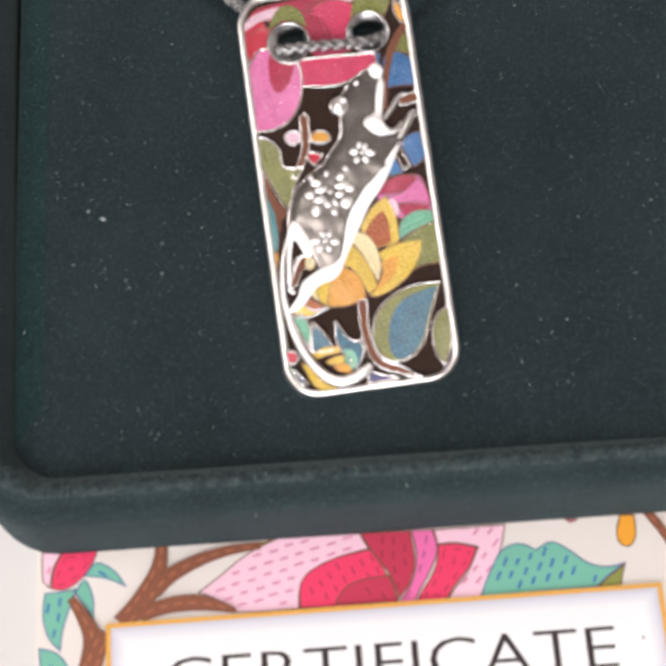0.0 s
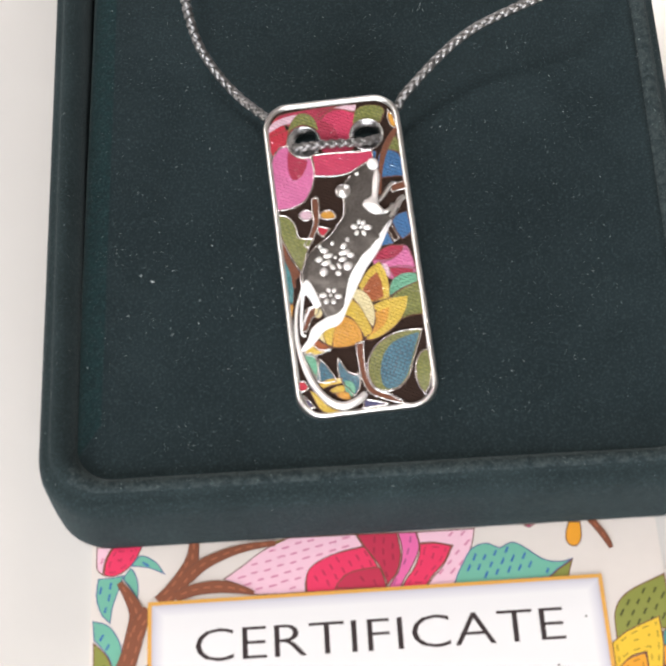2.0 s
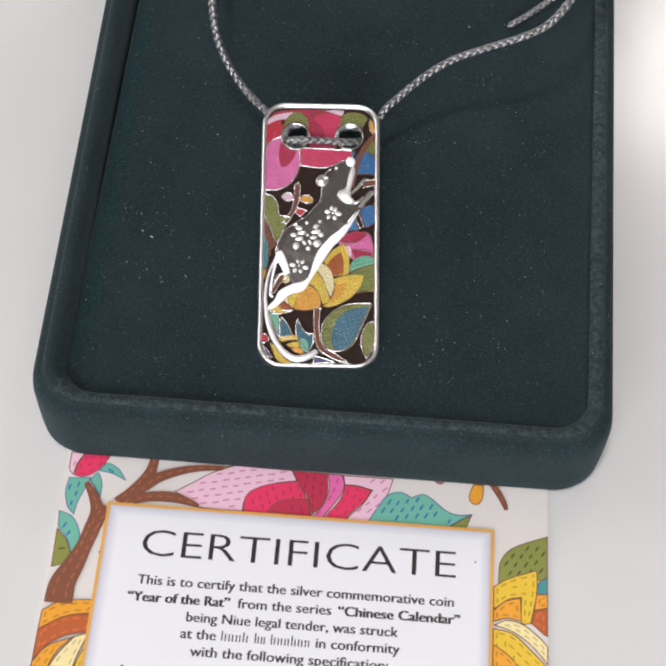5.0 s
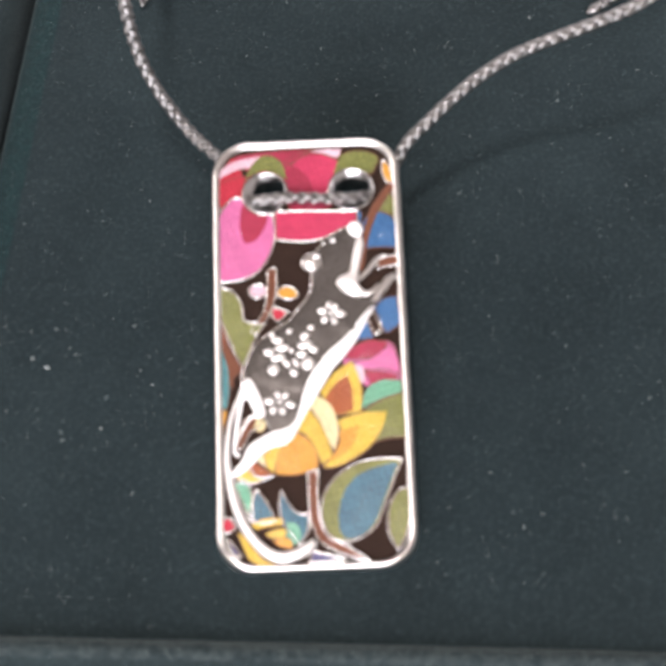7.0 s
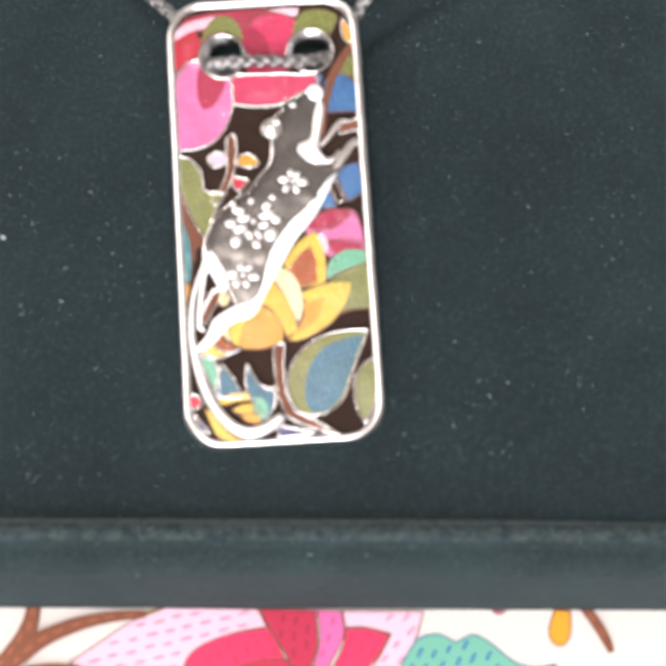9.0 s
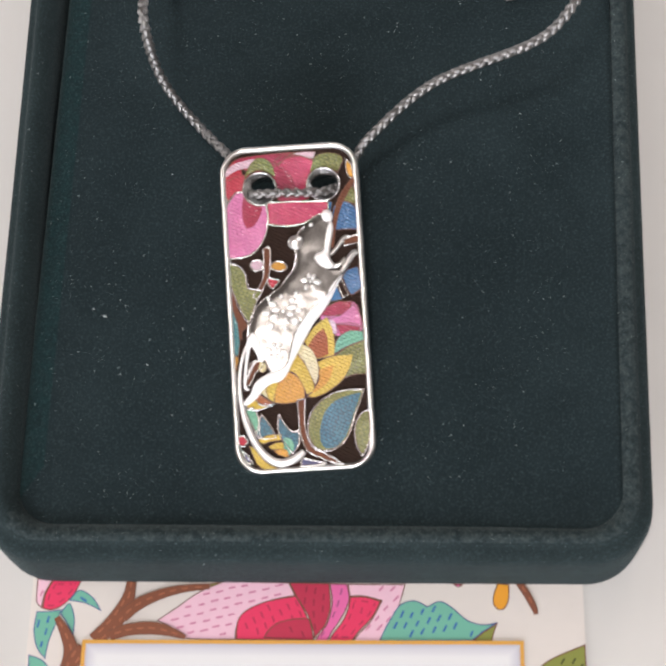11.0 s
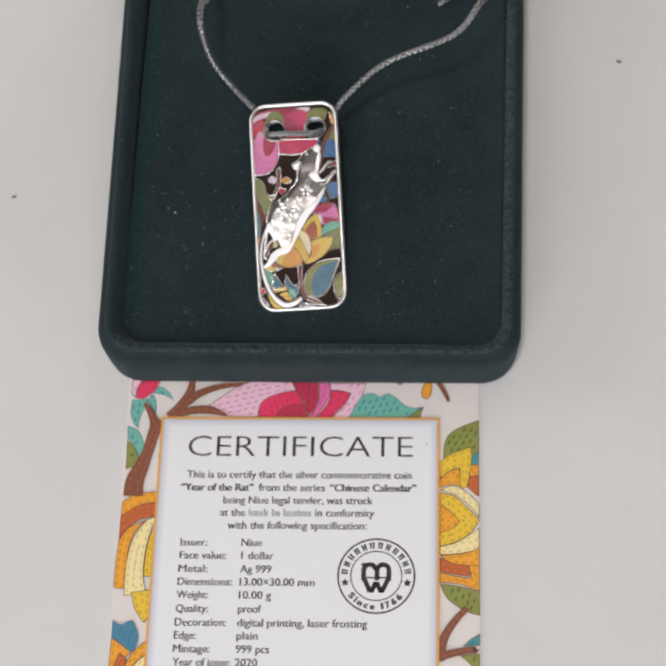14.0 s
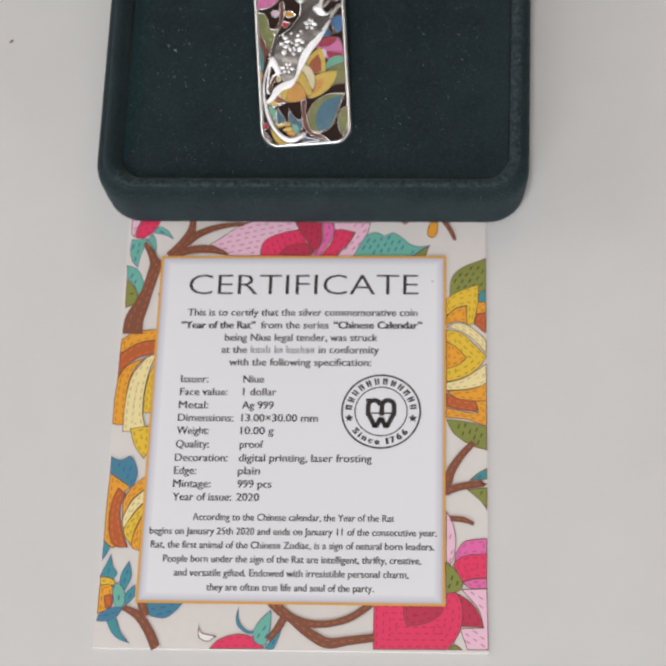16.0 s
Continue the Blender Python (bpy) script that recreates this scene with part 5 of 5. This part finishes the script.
def sweep(bm, pts, radii, z, n=8, steps=6):
    """A rounded ridge along a curve that lies on the plate."""
    path, rad = [], []
    for i in range(len(pts) - 1):
        p = [Vector(pts[max(0, min(len(pts) - 1, i + k))]) for k in (-1, 0, 1, 2)]
        for j in range(steps + (i == len(pts) - 2)):
            s = j / steps
            path.append(0.5 * ((2 * p[1]) + (p[2] - p[0]) * s + (2 * p[0] - 5 * p[1] + 4 * p[2] - p[3]) * s * s + (3 * p[1] - p[0] - 3 * p[2] + p[3]) * s**3))
            rad.append(radii[i] * (1 - s) + radii[i + 1] * s)
    rows = []
    for i, q in enumerate(path):
        d = (path[min(i + 1, len(path) - 1)] - path[max(i - 1, 0)]).normalized()
        side = Vector((d.y, -d.x))
        rows.append([bm.verts.new(((q + side * rad[i] * math.cos(math.pi * k / n)).x * MM, (q + side * rad[i] * math.cos(math.pi * k / n)).y * MM, (z + rad[i] * 0.8 * math.sin(math.pi * k / n)) * MM)) for k in range(n + 1)])
    for a, b in zip(rows, rows[1:]):
        for k in range(n):
            bm.faces.new((a[k], a[k + 1], b[k + 1], b[k]))
    for r in (rows[0], rows[-1]):
        bm.faces.new(r)


FIGURE_LINE = np.array([tuple(q) for q in outline(FIGURE, 0.12)])
BACK_LINE = np.array([a + (b - a) * k / 8 for a, b in zip(np.array(FIGURE[:17]), np.array(FIGURE[1:18])) for k in range(8)])


def dome(x, y):
    """The figure's height over the plate: rounded at its edge, with soft swellings."""
    d = float(np.hypot(BACK_LINE[:, 0] - x, BACK_LINE[:, 1] - y).min())
    h = 0.22 * math.sqrt(1 - (1 - min(d / 0.7, 1.0)) ** 2) + 0.022 * min(d, 1) * noise.noise((x * 0.9, y * 0.9, 3)) + 0.002 * noise.noise((x * 2.6, y * 2.6, 8))
    h -= min(0.2, 0.03 * max(0.0, y - 0.5))  # it falls off towards the head
    return FLOOR_Z + 0.12 + h + min(d, 1.0) * sum(k * math.exp(-((x - u) ** 2 + (y - v) ** 2) / r**2) for u, v, k, r in SWELLS)


def relief_figure(p):
    """A plain leaping shape in low rounded relief, one mesh."""
    step = 0.14
    x0, y0 = FIGURE_LINE.min(0) - step
    nx, ny = (int(v / step) + 3 for v in FIGURE_LINE.max(0) - FIGURE_LINE.min(0))
    bm, grid, line = bmesh.new(), {}, [Vector(q) for q in FIGURE_LINE]
    within = {(i, j): inside(Vector((x0 + i * step, y0 + j * step)), line) for i in range(nx) for j in range(ny)}
    for (i, j), hit in within.items():
        if hit or any(within.get((i + a, j + b)) for a in (-1, 0, 1) for b in (-1, 0, 1)):
            x, y, z = x0 + i * step, y0 + j * step, FLOOR_Z + 0.02
            if hit:
                z = dome(x, y)
            else:
                x, y = FIGURE_LINE[np.hypot(FIGURE_LINE[:, 0] - x, FIGURE_LINE[:, 1] - y).argmin()]
            grid[i, j] = bm.verts.new((x * MM, y * MM, z * MM))
    for i, j in grid:
        q = [grid.get(k) for k in ((i, j), (i + 1, j), (i + 1, j + 1), (i, j + 1))]
        if all(q):
            bm.faces.new(q)
    bmesh.ops.remove_doubles(bm, verts=bm.verts[:], dist=1e-6)
    smooth(bm)
    return part("relief_figure", bm, FROSTED, p, "frosted silver shape in low rounded relief")


def bright_ridge(p, pts, radii, mat=None):
    bm = bmesh.new()
    sweep(bm, pts, radii, FLOOR_Z + 0.1)
    smooth(bm)
    part("bright_ridge", bm, mat or BRIGHT, p, "raised matt silver line")


def bright_field(p, pts, rise, mat=None):
    """A raised bright field with a rounded edge."""
    bm = bmesh.new()
    line = outline(pts, 0.25)
    rings = [lay(bm, grown(line, d), h) for d, h in ((0.05, FLOOR_Z + 0.05), (0.03, rise - 0.1), (-0.03, rise - 0.03), (-0.1, rise))]
    for a, b in zip(rings, rings[1:]):
        band(bm, a, b)
    bm.faces.new(rings[-1])
    smooth(bm)
    part("bright_band", bm, mat or BRIGHT, p, "bright matt silver band")


def dab(bm, x, y, rx, ry, angle, z, rise=0.1):
    m = Matrix.LocRotScale((x * MM, y * MM, z * MM), Euler((0, 0, radians(angle))), (rx * MM, ry * MM, rise * MM))
    bmesh.ops.create_uvsphere(bm, u_segments=12, v_segments=7, radius=1, matrix=m)


def bead(p, x, y, rx, ry, angle, z, mat, rise=0.1):
    bm = bmesh.new()
    dab(bm, x, y, rx, ry, angle, z, rise)
    smooth(bm)
    part("bead", bm, mat, p)


def blossom(p, dabs):
    """A small flower of raised bright petals."""
    bm = bmesh.new()
    for x, y, rx, ry, angle in dabs:
        dab(bm, x, y, rx, ry, angle, dome(x, y) + 0.03)
    smooth(bm)
    return part("blossom", bm, BURNISHED, p, "small bright silver blossom")


def worn_ring(pts, pitch, z, seed):
    """The outline at even steps, a little uneven as a hand-finished edge is."""
    out, n = [], len(pts)
    for i in range(n):
        a, b = Vector(pts[i]), Vector(pts[(i + 1) % n])
        k = max(1, round((b - a).length / pitch))
        for j in range(k):
            q = a + (b - a) * j / k
            w = noise.noise_vector((q.x * 0.9, q.y * 0.9, seed)) * 0.025 + noise.noise_vector((q.x * 2.7, q.y * 2.7, seed + 5)) * 0.02
            out.append((q.x + w.x, q.y + w.y, z + w.z))
    return out


def pendant():
    p = empty("pendant", PEN_POSE)
    tagged(p, "rectangular silver pendant with colourful enamel flowers lying on velvet", "pendant")
    prof = [(0.35, -2.1), (0.05, -1.9), (0.0, -1.5), (0.0, -0.45), (0.04, -0.25), (0.13, -0.09), (0.27, 0.0), (0.4, -0.05), (0.49, -0.16), (0.55, FLOOR_Z - 0.05)]
    base = [(x, y, 0) for x, y in rounded(-6.15, 6.1, -15.0, 13.92, 2.4)]
    worn, rings = worn_ring([q[:2] for q in base], 0.28, 0.0, 3), []
    for i, z in prof:
        ring_pts = grown([Vector(q[:2]) for q in worn], -i)
        rings.append([(q.x, q.y, z + (w[2] if z > -0.3 else 0)) for q, w in zip(ring_pts, worn)])
    plate = part("plate", loft(rings), SILVER, p, "polished silver plate with a raised rim")
    bm = bmesh.new()
    line = [Vector(q) for q in rounded(-5.62, 5.57, -14.47, 13.39, 1.9)]
    a, b = lay(bm, line, FLOOR_Z - 0.12), lay(bm, line, FLOOR_Z)
    band(bm, a, b)
    bm.faces.new(b)
    bm.faces.new(a[::-1])
    ground = part("enamel_ground", bm, ENAMEL["umber"], p, "dark brown enamel ground")
    cell(p, "petal", "red", False, [(-5.6, 9.2), (-5.62, 11.6), (-4.7, 12.8), (-4.1, 11.4), (-4.1, 8.9)])
    cell(p, "petal", "crimson", False, [(-1.1, 8.9), (-1.1, 10.6), (-1.9, 11.6), (-3.6, 11.6), (-4.6, 12.9), (1.5, 13.1), (2.2, 11.5), (1.5, 10.4), (1.5, 8.9)])
    cell(p, "petal", "pink", False, [(1.9, -1.7), (2.7, -0.6), (4.8, -0.4), (5.45, -1.6), (5.4, -3.1), (3.2, -3.35)])
    enamel_cells(p)
    for ob in (plate, ground):
        cut_round(ob, HOLES, BORE)
    for x, y in HOLES:
        bm = bmesh.new()
        # the bore narrows to an oval and leans, so that its near wall shows
        lean = (0.36, 0.36) if x < 0 else (0.06, 0.24)
        prof = [(1.53, -0.25, 0), (1.53, -0.06, 0), (1.48, 0.02, 0), (1.42, 0.02, 0), (1.37, -0.06, 0.02), (1.33, -0.2, 0.3), (1.3, -0.36, 0.7), (1.3, -0.5, 0.95), (1.3, -0.7, 1), (1.3, -2.05, 1)]
        rows = []
        for r, z, f in prof:
            rx, ry = r * (1 - f) + 1.06 * f, r * (1 - f) + 0.68 * f
            rows.append([bm.verts.new(((x + lean[0] * f + rx * math.cos(k * math.pi / 20)) * MM, (y + lean[1] * f + ry * math.sin(k * math.pi / 20)) * MM, z * MM)) for k in range(40)])
        for u, v in zip(rows, rows[1:]):
            band(bm, u, v)
        smooth(bm)
        part("eyelet", bm, EYELET, p, "polished round silver eyelet")
    relief_figure(p)
    bright_field(p, BELLY, FLOOR_Z + 0.36)
    bright_field(p, JAW, FLOOR_Z + 0.5, mat=SATIN_SILVER)
    bright_field(p, THIGH, FLOOR_Z + 0.42)
    back = [tuple(q) for q in FIGURE[3:18]]
    bright_ridge(p, back, [0.09] * len(back), WIRE)
    bright_ridge(p, TAIL, [0.13, 0.14, 0.15, 0.17, 0.22, 0.26, 0.29, 0.32, 0.35, 0.36, 0.36, 0.33, 0.24], SATIN_SILVER)
    bright_ridge(p, ARMS[0], [0.16, 0.2, 0.2, 0.18, 0.14], SILVER)
    bright_ridge(p, ARMS[1], [0.2, 0.22, 0.16], SILVER)
    bright_ridge(p, ARMS[2], [0.28, 0.3, 0.28, 0.2], SILVER)
    bright_ridge(p, LEGS[0], [0.15, 0.15, 0.14, 0.14, 0.13, 0.1])
    bright_ridge(p, LEGS[1], [0.14, 0.13, 0.12, 0.1])
    for dabs in BLOSSOMS:
        blossom(p, dabs)
    for x, y, rx, ry, angle in DABS:
        bead(p, x, y, rx, ry, angle, dome(x, y) + 0.03, BURNISHED)
    bead(p, *EAR, 0.7, 0.66, 20, FLOOR_Z + 0.34, SILVER, 0.22)
    bead(p, EAR[0] + 0.36, EAR[1] + 0.28, 0.24, 0.16, 10, FLOOR_Z + 0.52, BRIGHT)
    bead(p, EAR[0] - 0.05, EAR[1] - 0.42, 0.36, 0.2, -20, FLOOR_Z + 0.45, BRIGHT)
    bead(p, *EYE, 0.17, 0.15, 30, dome(*EYE) + 0.04, BRIGHT)
    bead(p, *NOSE, 0.5, 0.56, 20, FLOOR_Z + 0.36, BRIGHT, 0.3)
    return p


pendant()

# ---- chain ----


def link_mesh():
    """One link of a plaited chain: two plump scales that meet in a chevron."""
    bm = bmesh.new()
    for side in (-1, 1):
        sit = Matrix.Translation((0, 0.14 * side, 0)) @ Matrix.Rotation(radians(-26 * side), 4, "Z")
        rows = []
        for x, r in ((-0.56, 0.08), (-0.42, 0.2), (-0.14, 0.27), (0.14, 0.27), (0.42, 0.2), (0.56, 0.08)):
            rows.append([bm.verts.new(sit @ Vector((x, 0.86 * r * math.cos(math.pi * (k + 0.5) / 4), 1.1 * r * math.sin(math.pi * (k + 0.5) / 4))) * MM) for k in range(8)])
        for a, b in zip(rows, rows[1:]):
            for k in range(8):
                bm.faces.new((a[k], b[k], b[(k + 1) % 8], a[(k + 1) % 8]))
        bm.faces.new(rows[0])
        bm.faces.new(rows[-1][::-1])
    bmesh.ops.recalc_face_normals(bm, faces=bm.faces[:])
    smooth(bm)
    me = bpy.data.meshes.new("link")
    bm.to_mesh(me)
    bm.free()
    me.materials.append(CHAIN)
    return me


CHAIN = speckled("chain_silver", (0.25, 0.246, 0.246), 0.38, 1500, 0.1, 0.1, 2e-5, metal=1.0)


def curve_points(pts, pitch):
    """Points at even steps along a smooth curve, with the way it runs there."""
    dense = []
    for i in range(len(pts) - 1):
        p = [Vector(pts[max(0, min(len(pts) - 1, i + k))]) for k in (-1, 0, 1, 2)]
        for j in range(40):
            s = j / 40
            dense.append(0.5 * ((2 * p[1]) + (p[2] - p[0]) * s + (2 * p[0] - 5 * p[1] + 4 * p[2] - p[3]) * s * s + (3 * p[1] - p[0] - 3 * p[2] + p[3]) * s**3))
    out, run = [], 0.0
    for a, b in zip(dense, dense[1:]):
        run += (b - a).length
        if run >= pitch:
            run -= pitch
            out.append((b, (b - a).normalized()))
    return out


def necklace(strands, pitch=0.42):
    chain = empty("necklace_chain")
    tagged(chain, "fine silver necklace chain draped over velvet and satin", "chain")
    me, k = link_mesh(), 0
    for pts in strands:
        for q, d in curve_points(pts, pitch):
            ob = new("link", me)
            ob.parent = chain
            ob.matrix_local = Matrix.Translation(q * MM) @ d.to_track_quat("X", "Z").to_matrix().to_4x4() @ Matrix.Rotation(radians(90 * (k % 2)), 4, "X")
            k += 1
    return chain


necklace([
    [(14.4, 38.4, 14.7), (9.6, 43.7, 14.6), (6.6, 46.0, 19.0), (5.7, 48.0, 25.1), (5.6, 53.3, 23.2), (5.55, 58.8, 17.6), (5.85, 64.2, 13.4), (7.35, 69.2, 13.7), (9.2, 72.9, 15.4), (10.7, 75.6, 17.0), (11.5, 77.6, 17.9)],
    [(4.2, 60.6, 11.6), (4.4, 62.6, 11.7), (4.65, 65.8, 12.0), (5.5, 69.9, 13.5), (7.1, 73.1, 15.3), (9.0, 75.9, 17.0), (10.6, 77.8, 17.9), (11.5, 78.2, 18.1)],
    [(11.5, 78.0, 18.0), (12.6, 77.4, 17.7), (12.9, 75.4, 16.6), (11.65, 72.4, 14.8), (10.5, 69.4, 13.1), (9.4, 66.7, 12.0)],
    [(22.6, 38.2, 15.4), (23.9, 39.8, 15.4), (25.3, 40.9, 17.1), (30.9, 44.1, 20.5), (40.1, 46.2, 24.0), (43.9, 49.6, 27.0), (46.6, 55.7, 22.7), (49.2, 65.5, 15.0), (51.0, 69.6, 13.4)],
    [(51.0, 69.6, 13.4), (49.5, 68.6, 13.4), (46.8, 66.6, 13.1), (43.2, 64.0, 12.4), (40.0, 61.4, 11.6), (38.0, 60.0, 11.2)],
])


def front_chain():
    """The short run of chain that shows between the two eyelets."""
    chain = empty("pendant_chain")
    tagged(chain, "short run of silver chain between the pendant's eyelets", "chain")
    me = link_mesh()
    for k, (q, d) in enumerate(curve_points([(-4.0, 10.1, -1.2), (-3.6, 9.8, -0.45), (-2.7, 9.58, 0.05), (-1.35, 9.5, 0.34), (0.13, 9.42, 0.36), (1.6, 9.35, 0.32), (2.9, 9.42, 0.1), (3.7, 9.75, -0.4), (4.05, 10.1, -1.2)], 0.42)):
        ob = new("link", me)
        ob.parent = chain
        ob.matrix_local = PEN_POSE @ Matrix.Translation(q * MM) @ Matrix.Scale(0.92, 4) @ d.to_track_quat("X", "Z").to_matrix().to_4x4() @ Matrix.Rotation(radians(90 * (k % 2)), 4, "X")


front_chain()


def velvet_lint():
    """Bright specks and short fibres caught in the pile."""
    rng = random.Random(4)
    bm = bmesh.new()
    spots = [(5.45, 25.1, 0.16), (1.25, 27.4, 0.16), (0.2, 28.1, 0.1), (44.5, 48.4, 0.16), (2.8, 22.4, 0.09), (31.5, 17.0, 0.08), (38.5, 20.0, 0.07)]
    for _ in range(700):  # loose clusters
        cx, cy, spread = rng.uniform(-4, 46), rng.uniform(7, 64), rng.uniform(0.3, 1.6)
        for _ in range(rng.randint(2, 9)):
            spots.append((min(46, max(-4.4, rng.gauss(cx, spread))), min(65, max(7.2, rng.gauss(cy, spread))), abs(rng.gauss(0, 0.02)) + 0.013))
    spots = [(x, y, pad_z(y) + 0.07, r) for x, y, r in spots]
    rings = tray(X0, X1, Y0, Y1)
    for _ in range(1500):
        k = rng.choice((4, 5, 6, 7, 9, 10, 11, 12, 12, 13, 13, 14))
        sides = [(Vector(q), Vector(w)) for q, w in zip(rings[k], rings[k][1:] + rings[k][:1])]
        (a, b), u = rng.choices(sides, [(w - q).length for q, w in sides])[0], rng.random()
        q = a + (b - a) * u + Vector((0, 0, 0.02))
        spots.append((*q, abs(rng.gauss(0, 0.014)) + 0.012))
    for x, y, z, r in spots:
        a = rng.uniform(0, 6.3)
        d, n = Vector((math.cos(a), math.sin(a), 0)) * r * rng.uniform(0.8, 2.0), Vector((-math.sin(a), math.cos(a), 0)) * r * 0.7
        c, up = Vector((x, y, z)), Vector((0, 0, r * 0.6))
        ends = [bm.verts.new((c + q) * MM) for q in (d, n, -d, -n, up, -up)]
        for k in range(4):
            bm.faces.new((ends[k], ends[(k + 1) % 4], ends[4]))
            bm.faces.new((ends[(k + 1) % 4], ends[k], ends[5]))
    tagged(part("velvet_lint", bm, LINT), "pale dust specks and lint caught in green velvet", "lint", kind="stuff")


LINT, lint_nt, lint_b = material("pale_lint")
lint_id = lint_nt.nodes.new("ShaderNodeNewGeometry")
lint_nt.links.new(ramp(lint_nt, lint_id.outputs["Random Per Island"], [(0.0, (0.03, 0.05, 0.055)), (0.7, (0.16, 0.21, 0.22)), (1.0, (0.62, 0.68, 0.68))]), lint_b.inputs["Base Color"])
lint_b.inputs["Roughness"].default_value = 0.6
velvet_lint()


def crumb(x, y, r, seed):
    rng = random.Random(seed)
    bm = bmesh.new()
    bmesh.ops.create_icosphere(bm, subdivisions=2, radius=1, matrix=Matrix.LocRotScale((x * MM, y * MM, r * 0.45 * MM), Euler((0, 0, rng.uniform(0, 3))), (r * 1.7 * MM, r * 0.7 * MM, r * 0.5 * MM)))
    for v in bm.verts:
        v.co += v.normal * noise.noise(v.co * 9000) * r * 0.25 * MM
    smooth(bm)
    tagged(part("crumb", bm, CRUMB), "tiny brown crumb lying on the white table", "crumb", group="crumbs on the table")


CRUMB = speckled("brown_crumb", (0.2, 0.08, 0.05), 0.8, 4000, 0.3)
crumb(-24.3, 34.8, 0.22, 1)
crumb(64.7, 57.2, 0.25, 2)
